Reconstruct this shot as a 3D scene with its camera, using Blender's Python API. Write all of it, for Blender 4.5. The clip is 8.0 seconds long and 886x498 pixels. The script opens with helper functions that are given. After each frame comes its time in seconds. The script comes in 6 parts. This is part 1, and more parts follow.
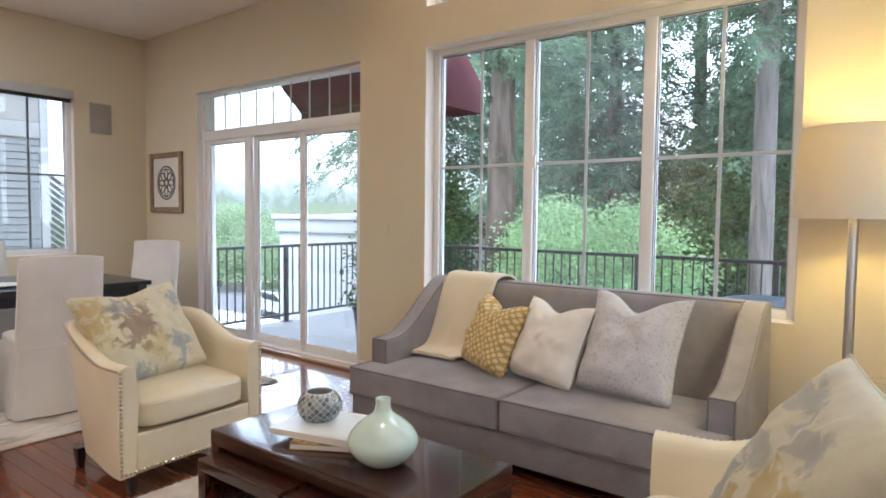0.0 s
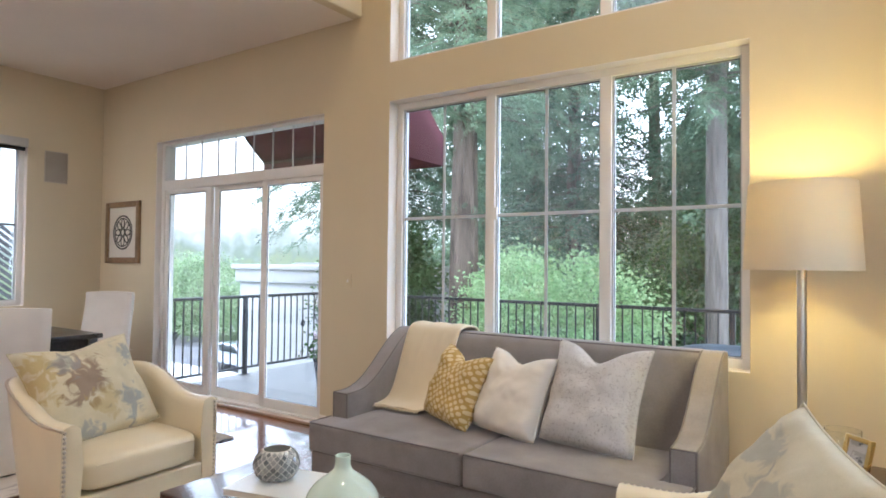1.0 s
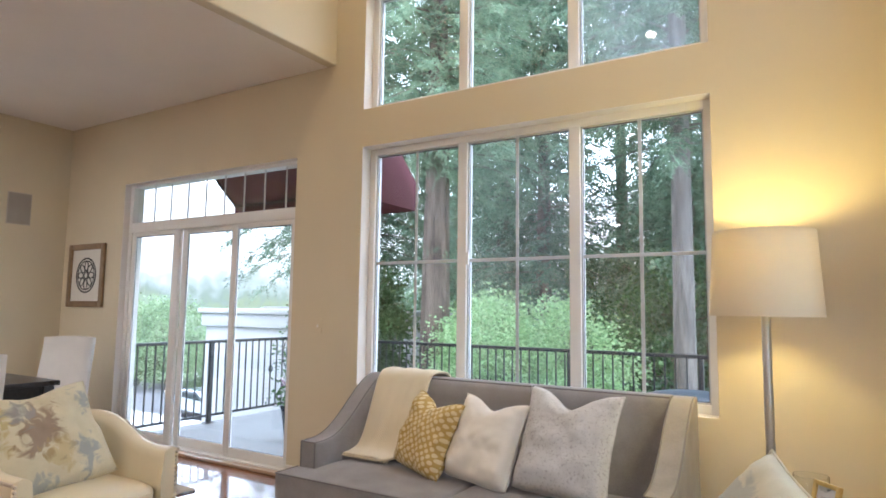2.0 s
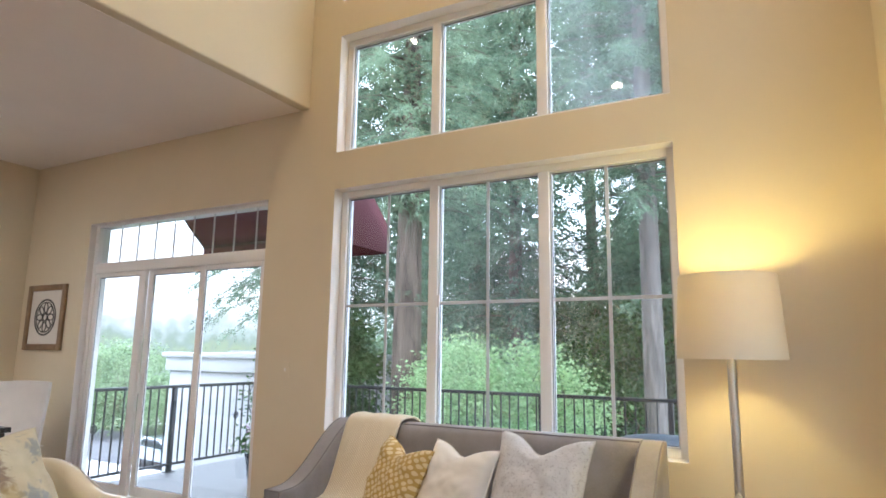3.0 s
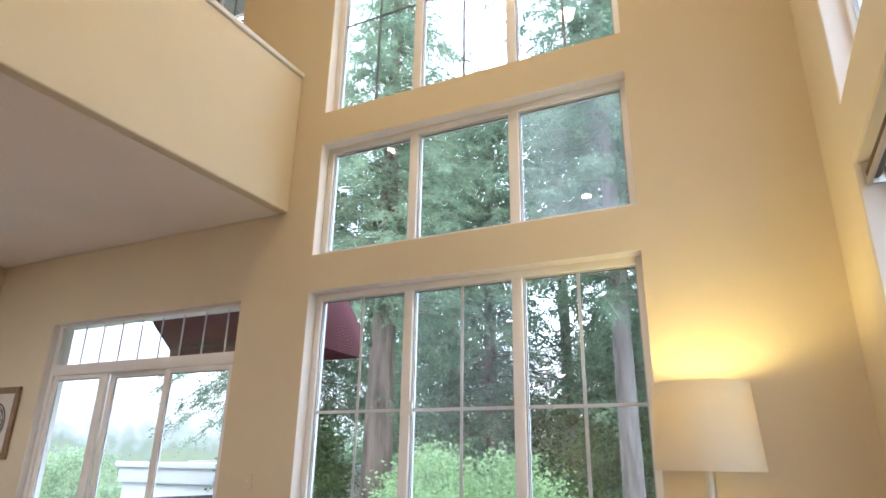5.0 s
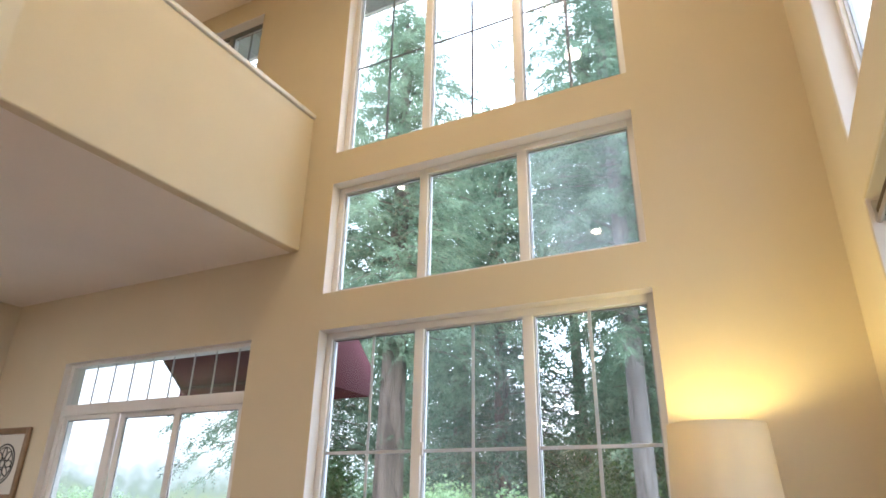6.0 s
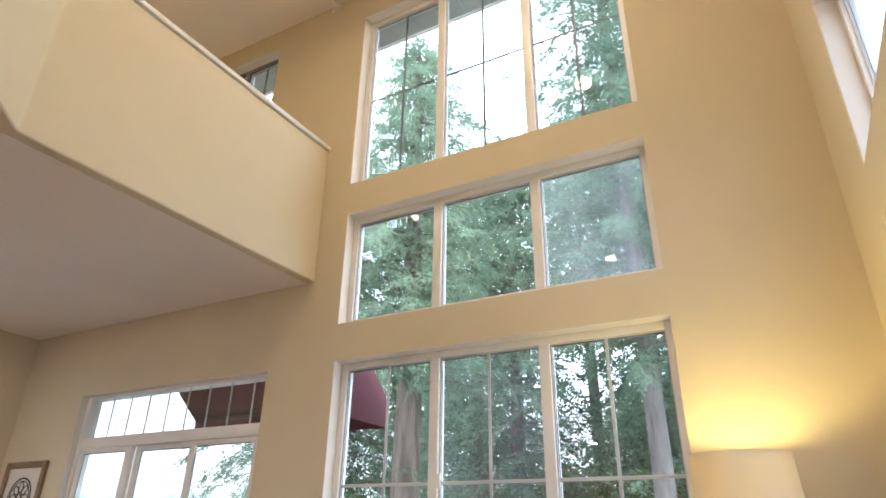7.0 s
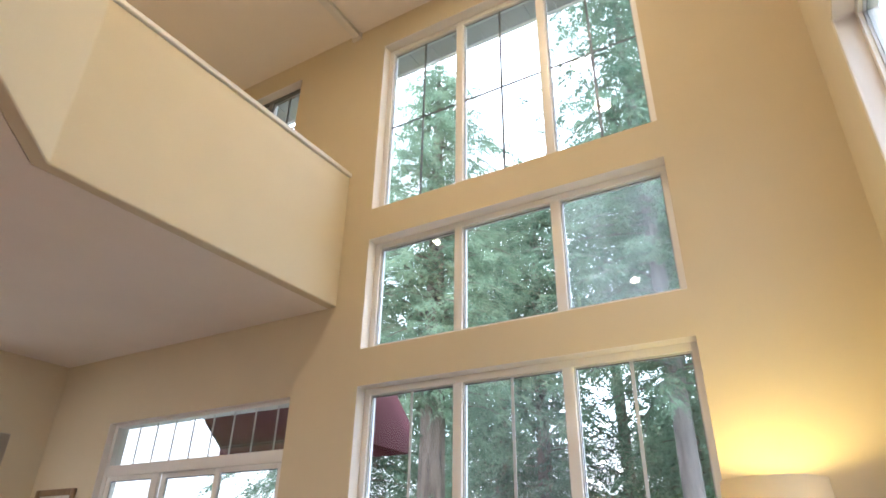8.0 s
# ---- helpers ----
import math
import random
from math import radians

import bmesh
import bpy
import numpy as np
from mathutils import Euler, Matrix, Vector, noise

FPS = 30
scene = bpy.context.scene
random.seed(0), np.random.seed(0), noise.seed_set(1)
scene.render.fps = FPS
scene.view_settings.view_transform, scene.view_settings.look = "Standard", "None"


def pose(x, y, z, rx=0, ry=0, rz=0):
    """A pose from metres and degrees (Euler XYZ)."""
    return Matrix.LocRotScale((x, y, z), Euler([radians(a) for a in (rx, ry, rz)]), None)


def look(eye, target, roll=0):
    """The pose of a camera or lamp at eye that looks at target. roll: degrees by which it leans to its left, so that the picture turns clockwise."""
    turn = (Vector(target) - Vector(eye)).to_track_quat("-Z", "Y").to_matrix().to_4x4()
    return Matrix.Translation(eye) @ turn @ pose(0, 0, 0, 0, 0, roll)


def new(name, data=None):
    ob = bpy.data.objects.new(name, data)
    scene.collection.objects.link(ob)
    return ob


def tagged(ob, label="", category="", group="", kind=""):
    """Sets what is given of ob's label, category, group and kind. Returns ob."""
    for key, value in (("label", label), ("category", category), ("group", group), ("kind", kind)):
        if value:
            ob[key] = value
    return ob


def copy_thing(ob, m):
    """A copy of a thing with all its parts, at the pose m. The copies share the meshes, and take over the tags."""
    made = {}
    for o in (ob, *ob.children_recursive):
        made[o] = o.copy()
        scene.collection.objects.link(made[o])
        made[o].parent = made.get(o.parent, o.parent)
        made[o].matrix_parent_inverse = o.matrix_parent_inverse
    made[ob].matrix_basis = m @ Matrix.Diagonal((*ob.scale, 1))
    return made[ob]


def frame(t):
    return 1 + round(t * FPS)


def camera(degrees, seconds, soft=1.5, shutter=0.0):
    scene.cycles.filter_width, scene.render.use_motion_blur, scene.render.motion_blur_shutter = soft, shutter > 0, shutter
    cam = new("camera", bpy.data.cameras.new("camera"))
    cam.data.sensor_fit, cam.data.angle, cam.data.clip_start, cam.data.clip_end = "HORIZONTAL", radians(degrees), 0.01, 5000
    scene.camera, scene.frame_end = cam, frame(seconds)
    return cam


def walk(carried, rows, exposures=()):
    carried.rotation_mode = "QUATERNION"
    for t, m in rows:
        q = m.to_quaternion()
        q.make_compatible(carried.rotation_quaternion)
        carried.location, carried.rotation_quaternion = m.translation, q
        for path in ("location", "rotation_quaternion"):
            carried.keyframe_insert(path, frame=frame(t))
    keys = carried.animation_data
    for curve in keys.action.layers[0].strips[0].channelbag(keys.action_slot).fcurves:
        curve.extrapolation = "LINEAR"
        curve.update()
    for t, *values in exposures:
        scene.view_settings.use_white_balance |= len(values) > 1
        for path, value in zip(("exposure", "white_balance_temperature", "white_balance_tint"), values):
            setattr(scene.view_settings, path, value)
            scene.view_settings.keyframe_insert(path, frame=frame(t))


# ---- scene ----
cam = camera(71.4, 8.0, soft=1.7)
PATH = [
    (0, (1.722, -3.707, 1.338), (0.519, -2.113, 1.227), 0.6),
    (0.5, (1.725, -3.708, 1.34), (0.572, -2.074, 1.309), 0.6),
    (1, (1.729, -3.706, 1.346), (0.619, -2.043, 1.397), 0.6),
    (1.5, (1.727, -3.714, 1.353), (0.657, -2.029, 1.478), 0.7),
    (3, (1.742, -3.709, 1.344), (0.798, -1.978, 1.68), 0.8),
    (3.5, (1.744, -3.712, 1.348), (0.845, -1.974, 1.762), 0.9),
    (4, (1.743, -3.707, 1.336), (0.895, -1.968, 1.841), 0.9),
    (4.5, (1.744, -3.71, 1.338), (0.911, -1.992, 1.931), 0.9),
    (6, (1.755, -3.732, 1.36), (0.905, -2.092, 2.128), 1.0),
    (6.5, (1.75, -3.734, 1.363), (0.898, -2.12, 2.18), 1.0),
    (7, (1.749, -3.743, 1.36), (0.878, -2.157, 2.212), 0.9),
    (7.5, (1.746, -3.745, 1.36), (0.85, -2.19, 2.242), 1.0),
    (8, (1.757, -3.734, 1.354), (0.839, -2.215, 2.276), 1.1),
]
walk(cam, [(t, look(eye, target, roll)) for t, eye, target, roll in PATH], [(0.0, 0.24, 5500, 15), (8.0, 0.24, 5650, 15)])

# ---- world, sun, large lights ----
SKY_STRENGTH = 5.3
world = bpy.data.worlds.new("overcast_sky")
scene.world = world
world.use_nodes = True
wn, wl = world.node_tree.nodes, world.node_tree.links
wn.clear()
w_out = wn.new("ShaderNodeOutputWorld")
w_bg = wn.new("ShaderNodeBackground")
w_sky = wn.new("ShaderNodeTexSky")
w_sky.sky_type = "NISHITA"
w_sky.sun_disc = False
w_sky.sun_elevation = radians(48)
w_sky.sun_rotation = radians(200)
w_sky.dust_density = 6.0
w_scale = wn.new("ShaderNodeMix")
w_scale.data_type, w_scale.blend_type = "RGBA", "MULTIPLY"
w_scale.inputs[0].default_value = 1.0
w_scale.inputs[7].default_value = (0.09, 0.09, 0.09, 1)
w_cloud = wn.new("ShaderNodeTexNoise")
w_cloud.inputs["Scale"].default_value = 2.2
w_cloud.inputs["Detail"].default_value = 6
w_ramp = wn.new("ShaderNodeValToRGB")
w_ramp.color_ramp.elements[0].position, w_ramp.color_ramp.elements[0].color = 0.3, (0.90, 1.00, 1.08, 1)
w_ramp.color_ramp.elements[1].position, w_ramp.color_ramp.elements[1].color = 0.75, (1.28, 1.38, 1.46, 1)
w_mix = wn.new("ShaderNodeMix")
w_mix.data_type = "RGBA"
w_mix.inputs[0].default_value = 0.88
wl.new(w_sky.outputs[0], w_scale.inputs[6])
wl.new(w_scale.outputs[2], w_mix.inputs[6])
wl.new(w_cloud.outputs["Fac"], w_ramp.inputs[0])
wl.new(w_ramp.outputs[0], w_mix.inputs[7])
wl.new(w_mix.outputs[2], w_bg.inputs[0])
w_bg.inputs[1].default_value = SKY_STRENGTH
wl.new(w_bg.outputs[0], w_out.inputs[0])

sun = new("sun", bpy.data.lights.new("sun", "SUN"))
sun.data.energy, sun.data.angle, sun.data.color = 0.9, radians(25), (1.0, 0.97, 0.92)
sun.matrix_world = look((6, 14, 26), (0, 6, 0))

WARM = (1.0, 0.92, 0.78)
WARM_HIGH = (1.0, 0.75, 0.42)
CAN_POWER = 17.5
LOFT_Z, TOP_Z = 3.325, 6.56
# the x 0.9 pair and (-4.3, -2.95) are added unseen to brighten the room
CANS_LOW = [(-0.96, -5.23), (-2.05, -8.65), (-2.05, -9.8), (-3.2, -11.2), (-3.2, -11.9), (0.9, -5.4), (0.9, -8.4), (-4.3, -2.95)]
# the last one is assumed, set out of view to light the loft
CANS_HIGH = [(0.33, -2.12), (0.33, -1.3), (-0.72, -7.5), (-3.4, -4.2)]


def can_lamp(x, y, z, power, color=WARM):
    data = bpy.data.lights.new("can_lamp", "AREA")
    data.shape, data.size, data.energy, data.color = "DISK", 0.20, power, color
    ob = new("can_lamp", data)
    ob.location = (x, y, z - 0.040)
    return ob


for cx, cy in CANS_LOW:
    can_lamp(cx, cy, LOFT_Z, CAN_POWER * (2.0 if cx < -4 else 2.4 if cy < -8 else 0.7))
for cx, cy in CANS_HIGH:
    can_lamp(cx, cy, TOP_Z, CAN_POWER * (3.0 if cx < -3 else 1.5), WARM_HIGH)

LAMP_X, LAMP_Y = 1.525, -0.40
bulb = new("bulb_light", bpy.data.lights.new("bulb_light", "POINT"))
bulb.data.energy, bulb.data.color, bulb.data.shadow_soft_size = 22.5, (1.0, 0.75, 0.22), 0.055
bulb.location = (LAMP_X, LAMP_Y, 1.635)


# ---- materials ----
def mat(name, color, rough=0.6, metal=0.0, var=0.12, scale=3.0, fine=60.0, bump=0.15, dist=0.002, coat=0.0, sheen=0.0, tint=None, spec=0.5):
    """A surface with broad and fine variation of colour and a fine relief, at real size."""
    m = bpy.data.materials.new(name)
    m.use_nodes = True
    n, l = m.node_tree.nodes, m.node_tree.links
    b = n["Principled BSDF"]
    tc = n.new("ShaderNodeTexCoord")
    big = n.new("ShaderNodeTexNoise")
    big.inputs["Scale"].default_value, big.inputs["Detail"].default_value = scale, 5
    small = n.new("ShaderNodeTexNoise")
    small.inputs["Scale"].default_value, small.inputs["Detail"].default_value = fine, 4
    for t in (big, small):
        l.new(tc.outputs["Object"], t.inputs["Vector"])
    add = n.new("ShaderNodeMath")
    add.operation = "MULTIPLY_ADD"
    add.inputs[1].default_value = 0.4
    l.new(small.outputs["Fac"], add.inputs[0])
    l.new(big.outputs["Fac"], add.inputs[2])
    ramp = n.new("ShaderNodeValToRGB")
    ramp.color_ramp.elements[0].position, ramp.color_ramp.elements[1].position = 0.45, 0.95
    lo = tint or tuple(c * (1 - var) for c in color)
    hi = tuple(min(1, c * (1 + var)) for c in color)
    ramp.color_ramp.elements[0].color, ramp.color_ramp.elements[1].color = (*lo, 1), (*hi, 1)
    l.new(add.outputs[0], ramp.inputs[0])
    l.new(ramp.outputs[0], b.inputs["Base Color"])
    b.inputs["Metallic"].default_value = metal
    b.inputs["Coat Weight"].default_value = coat
    b.inputs["Sheen Weight"].default_value = sheen
    b.inputs["Specular IOR Level"].default_value = spec
    rr = n.new("ShaderNodeMapRange")
    rr.inputs["To Min"].default_value, rr.inputs["To Max"].default_value = max(0, rough - 0.08), min(1, rough + 0.08)
    l.new(big.outputs["Fac"], rr.inputs["Value"])
    l.new(rr.outputs[0], b.inputs["Roughness"])
    if bump:
        bp = n.new("ShaderNodeBump")
        bp.inputs["Strength"].default_value, bp.inputs["Distance"].default_value = bump, dist
        l.new(small.outputs["Fac"], bp.inputs["Height"])
        l.new(bp.outputs[0], b.inputs["Normal"])
    return m


def nodes_of(m):
    return m.node_tree.nodes, m.node_tree.links, m.node_tree.nodes["Principled BSDF"]


def glass_mat(name, color=(1, 1, 1), rough=0.0):
    m = bpy.data.materials.new(name)
    m.use_nodes = True
    b = m.node_tree.nodes["Principled BSDF"]
    b.inputs["Base Color"].default_value = (*color, 1)
    b.inputs["Roughness"].default_value = rough
    b.inputs["Transmission Weight"].default_value = 1.0
    b.inputs["IOR"].default_value = 1.45
    return m


def weave_mat(name, color, tint, scale=420.0, rough=0.9):
    """Woven upholstery: crossed threads over slub variation."""
    m = mat(name, color, rough, var=0.10, scale=5, fine=150, bump=0.0, sheen=0.15, tint=tint, spec=0.25)
    n, l, b = nodes_of(m)
    tc = n.new("ShaderNodeTexCoord")
    acc = None
    for axis in ("X", "Z"):
        w = n.new("ShaderNodeTexWave")
        w.bands_direction = axis
        w.inputs["Scale"].default_value = scale / 6.28
        w.inputs["Distortion"].default_value = 2.0
        w.inputs["Detail"].default_value = 2
        l.new(tc.outputs["Object"], w.inputs["Vector"])
        if acc is None:
            acc = w
        else:
            s = n.new("ShaderNodeMath")
            l.new(acc.outputs["Fac"], s.inputs[0])
            l.new(w.outputs["Fac"], s.inputs[1])
            bp = n.new("ShaderNodeBump")
            bp.inputs["Strength"].default_value, bp.inputs["Distance"].default_value = 0.35, 0.001
            l.new(s.outputs[0], bp.inputs["Height"])
            l.new(bp.outputs[0], b.inputs["Normal"])
    return m


def random_tint(m, lo, hi, island=False):
    """Colour that differs from piece to piece."""
    n, l, b = nodes_of(m)
    if island:
        src = n.new("ShaderNodeNewGeometry").outputs["Random Per Island"]
    else:
        src = n.new("ShaderNodeObjectInfo").outputs["Random"]
    ramp = n.new("ShaderNodeValToRGB")
    ramp.color_ramp.elements[0].color, ramp.color_ramp.elements[1].color = (*lo, 1), (*hi, 1)
    l.new(src, ramp.inputs[0])
    l.new(ramp.outputs[0], b.inputs["Base Color"])
    return m


def wood_mat(name, dark, light, rough, coat, grain_axis="X", per_piece=False, island=False):
    m = mat(name, light, rough, var=0.1, scale=2, fine=90, bump=0.08, coat=coat)
    n, l, b = nodes_of(m)
    tc = n.new("ShaderNodeTexCoord")
    mp = n.new("ShaderNodeMapping")
    stretch = {"X": (1.2, 14, 14), "Y": (14, 1.2, 14), "Z": (14, 14, 1.2)}[grain_axis]
    mp.inputs["Scale"].default_value = stretch
    l.new(tc.outputs["Object"], mp.inputs["Vector"])
    t = n.new("ShaderNodeTexNoise")
    t.inputs["Scale"].default_value, t.inputs["Detail"].default_value, t.inputs["Distortion"].default_value = 3.0, 8, 0.6
    l.new(mp.outputs[0], t.inputs["Vector"])
    fac = t.outputs["Fac"]
    if per_piece or island:
        src = n.new("ShaderNodeObjectInfo").outputs["Random"]
        if island:
            both = n.new("ShaderNodeMath")
            both.operation = "ADD"
            l.new(src, both.inputs[0])
            l.new(n.new("ShaderNodeNewGeometry").outputs["Random Per Island"], both.inputs[1])
            fr = n.new("ShaderNodeMath")
            fr.operation = "FRACT"
            l.new(both.outputs[0], fr.inputs[0])
            src = fr.outputs[0]
        a = n.new("ShaderNodeMath")
        a.operation = "MULTIPLY_ADD"
        a.inputs[1].default_value = 0.35
        l.new(src, a.inputs[0])
        l.new(fac, a.inputs[2])
        s = n.new("ShaderNodeMath")
        s.operation = "SUBTRACT"
        s.inputs[1].default_value = 0.17
        l.new(a.outputs[0], s.inputs[0])
        fac = s.outputs[0]
    r = n.new("ShaderNodeValToRGB")
    r.color_ramp.elements[0].position, r.color_ramp.elements[1].position = 0.32, 0.72
    r.color_ramp.elements[0].color, r.color_ramp.elements[1].color = (*dark, 1), (*light, 1)
    l.new(fac, r.inputs[0])
    l.new(r.outputs[0], b.inputs["Base Color"])
    return m


M_WALL = mat("beige_wall_paint", (0.665, 0.578, 0.41), 0.72, var=0.03, scale=1.5, fine=160, bump=0.12, dist=0.0012, spec=0.3)
M_CEIL = mat("ceiling_paint", (0.86, 0.79, 0.71), 0.8, var=0.03, scale=1.2, fine=140, bump=0.14, dist=0.0015, spec=0.2)
M_REVEAL = mat("pale_window_return_paint", (0.80, 0.75, 0.69), 0.6, var=0.02, scale=2, fine=150, bump=0.08, dist=0.001, spec=0.3)
M_TRIM = mat("white_trim_paint", (0.80, 0.76, 0.70), 0.4, var=0.02, scale=4, fine=80, bump=0.03)
M_VINYL = mat("white_vinyl", (0.82, 0.80, 0.76), 0.35, var=0.02, scale=6, fine=60, bump=0.02)
M_MUNTIN = mat("pale_grey_muntin", (0.55, 0.56, 0.56), 0.4, var=0.04, bump=0.02)
M_MUNTIN_DARK = mat("dark_grey_muntin", (0.16, 0.17, 0.17), 0.4, var=0.05, bump=0.02)
M_GLASS = glass_mat("window_glass", (0.97, 0.985, 0.98))


def film_glass(name, rough, film):
    """Glass under a thin uneven film of dust or moisture, streaked downwards."""
    m = glass_mat(name, (0.97, 0.985, 0.98), rough)
    n, l = m.node_tree.nodes, m.node_tree.links
    b = n["Principled BSDF"]
    tc, mp, t = n.new("ShaderNodeTexCoord"), n.new("ShaderNodeMapping"), n.new("ShaderNodeTexNoise")
    mp.inputs["Scale"].default_value = (1, 1, 0.4)
    t.inputs["Scale"].default_value, t.inputs["Detail"].default_value = 3.2, 4
    l.new(tc.outputs["Object"], mp.inputs["Vector"])
    l.new(mp.outputs[0], t.inputs["Vector"])
    r = n.new("ShaderNodeMapRange")
    r.inputs["From Min"].default_value, r.inputs["From Max"].default_value = 0.22, 0.72
    r.inputs["To Max"].default_value = film
    l.new(t.outputs["Fac"], r.inputs["Value"])
    tl_, mx = n.new("ShaderNodeBsdfTranslucent"), n.new("ShaderNodeMixShader")
    tl_.inputs[0].default_value = (0.85, 0.88, 0.88, 1)
    l.new(r.outputs[0], mx.inputs[0])
    l.new(b.outputs[0], mx.inputs[1])
    l.new(tl_.outputs[0], mx.inputs[2])
    l.new(mx.outputs[0], n["Material Output"].inputs[0])
    return m


M_DUSTY = film_glass("dusty_window_glass", 0.018, 0.025)
M_FOGGED = film_glass("fogged_double_glazing", 0.016, 0.085)
M_GASKET = mat("dark_gasket", (0.03, 0.03, 0.03), 0.6, bump=0.0)
M_FLOOR = wood_mat("cherry_floor_board", (0.10, 0.026, 0.010), (0.26, 0.075, 0.026), 0.16, 0.6, "X", island=True)
M_DARKWOOD = wood_mat("espresso_wood", (0.018, 0.007, 0.005), (0.060, 0.020, 0.012), 0.20, 0.35, "X")
M_BLACKWOOD = wood_mat("black_stained_wood", (0.008, 0.007, 0.007), (0.025, 0.02, 0.019), 0.3, 0.2, "X")
M_SOFA = weave_mat("grey_taupe_weave", (0.285, 0.262, 0.256), (0.205, 0.188, 0.184))
M_PIPING = mat("grey_piping", (0.17, 0.155, 0.152), 0.9, bump=0.2)
M_LEATHER = mat("cream_leather", (0.74, 0.645, 0.45), 0.32, var=0.06, scale=4, fine=260, bump=0.16, dist=0.0008, coat=0.3)
M_NAIL = mat("aged_nickel_nailhead", (0.62, 0.56, 0.47), 0.36, metal=1.0, bump=0.0)
M_LINEN = mat("off_white_slipcover_linen", (0.70, 0.66, 0.61), 0.9, var=0.05, scale=6, fine=220, bump=0.2, dist=0.001, sheen=0.2, spec=0.2)
M_NICKEL = mat("brushed_nickel", (0.52, 0.50, 0.47), 0.34, metal=1.0, var=0.05, fine=200, bump=0.05)
M_IRON = mat("black_painted_iron", (0.018, 0.02, 0.022), 0.45, var=0.2, fine=90, bump=0.1)
M_DECK = mat("grey_deck_coating", (0.17, 0.17, 0.17), 0.6, var=0.08, scale=1.5, fine=90, bump=0.15)
M_STUCCO = mat("white_stucco", (0.74, 0.74, 0.72), 0.9, var=0.05, scale=1.0, fine=45, bump=0.3, dist=0.006)
# white stucco greyed in its base colour to stand for overcast shade
M_STUCCO_GREY = mat("shaded_white_stucco", (0.40, 0.40, 0.405), 0.9, var=0.06, scale=0.8, fine=30, bump=0.3, dist=0.006)
M_AWNING = mat("maroon_canvas", (0.085, 0.014, 0.023), 0.85, var=0.12, scale=2, fine=180, bump=0.15)
M_VASE = mat("pale_celadon_glaze", (0.60, 0.74, 0.66), 0.08, var=0.04, scale=6, fine=30, bump=0.02, coat=0.6)
M_PAPER = mat("book_paper", (0.74, 0.71, 0.64), 0.8, var=0.06, fine=300, bump=0.1)
M_BOOKWHITE = mat("pale_book_cover", (0.74, 0.77, 0.76), 0.3, var=0.03, bump=0.02)
M_GOLD = mat("gilt_metal", (0.62, 0.44, 0.16), 0.28, metal=1.0, var=0.12, bump=0.06)
M_SIDING = mat("grey_lap_siding", (0.25, 0.255, 0.265), 0.7, var=0.05, scale=2, fine=40, bump=0.12)
M_ROOF = mat("grey_asphalt_shingle", (0.12, 0.12, 0.125), 0.9, var=0.25, scale=3, fine=30, bump=0.4, dist=0.01)
M_ASPHALT = mat("asphalt", (0.10, 0.10, 0.105), 0.85, var=0.2, scale=0.6, fine=25, bump=0.3, dist=0.01)
M_SLATE = mat("slate_blue_vinyl_cover", (0.032, 0.042, 0.058), 0.45, var=0.15, fine=60, bump=0.1)
M_BARK = mat("redwood_bark", (0.14, 0.108, 0.088), 0.95, var=0.75, scale=8, fine=30, bump=0.9, dist=0.04)
M_BARK_GREY = mat("grey_fir_bark", (0.14, 0.124, 0.113), 0.95, var=0.45, scale=13, fine=40, bump=0.9, dist=0.03)
for bark in (M_BARK, M_BARK_GREY):
    bn, bl, _ = nodes_of(bark)
    bm_map = bn.new("ShaderNodeMapping")
    bm_map.inputs["Scale"].default_value = (1, 1, 0.14)
    bl.new(next(q for q in bn if q.type == "TEX_COORD").outputs["Object"], bm_map.inputs["Vector"])
    for q in bn:
        if q.type == "TEX_NOISE":
            bl.new(bm_map.outputs[0], q.inputs["Vector"])


def leaf_mat(name, lo, hi, clump=1.1):
    """Leaves whose green drifts from clump to clump and a little from leaf to leaf."""
    m = mat(name, hi, 0.55, bump=0.0, spec=0.3)
    n, l, b = nodes_of(m)
    tc, t = n.new("ShaderNodeTexCoord"), n.new("ShaderNodeTexNoise")
    t.inputs["Scale"].default_value, t.inputs["Detail"].default_value = clump, 3
    l.new(tc.outputs["Object"], t.inputs["Vector"])
    a = n.new("ShaderNodeMath")
    a.operation = "MULTIPLY_ADD"
    a.inputs[1].default_value = 0.14
    l.new(n.new("ShaderNodeNewGeometry").outputs["Random Per Island"], a.inputs[0])
    l.new(t.outputs["Fac"], a.inputs[2])
    ramp = n.new("ShaderNodeValToRGB")
    ramp.color_ramp.elements[0].position, ramp.color_ramp.elements[1].position = 0.36, 0.74
    ramp.color_ramp.elements[0].color, ramp.color_ramp.elements[1].color = (*lo, 1), (*hi, 1)
    l.new(a.outputs[0], ramp.inputs[0])
    l.new(ramp.outputs[0], b.inputs["Base Color"])
    tr = n.new("ShaderNodeBsdfTranslucent")
    l.new(ramp.outputs[0], tr.inputs[0])
    mx = n.new("ShaderNodeMixShader")
    mx.inputs[0].default_value = 0.5
    l.new(b.outputs[0], mx.inputs[1])
    l.new(tr.outputs[0], mx.inputs[2])
    l.new(mx.outputs[0], n["Material Output"].inputs[0])
    return m


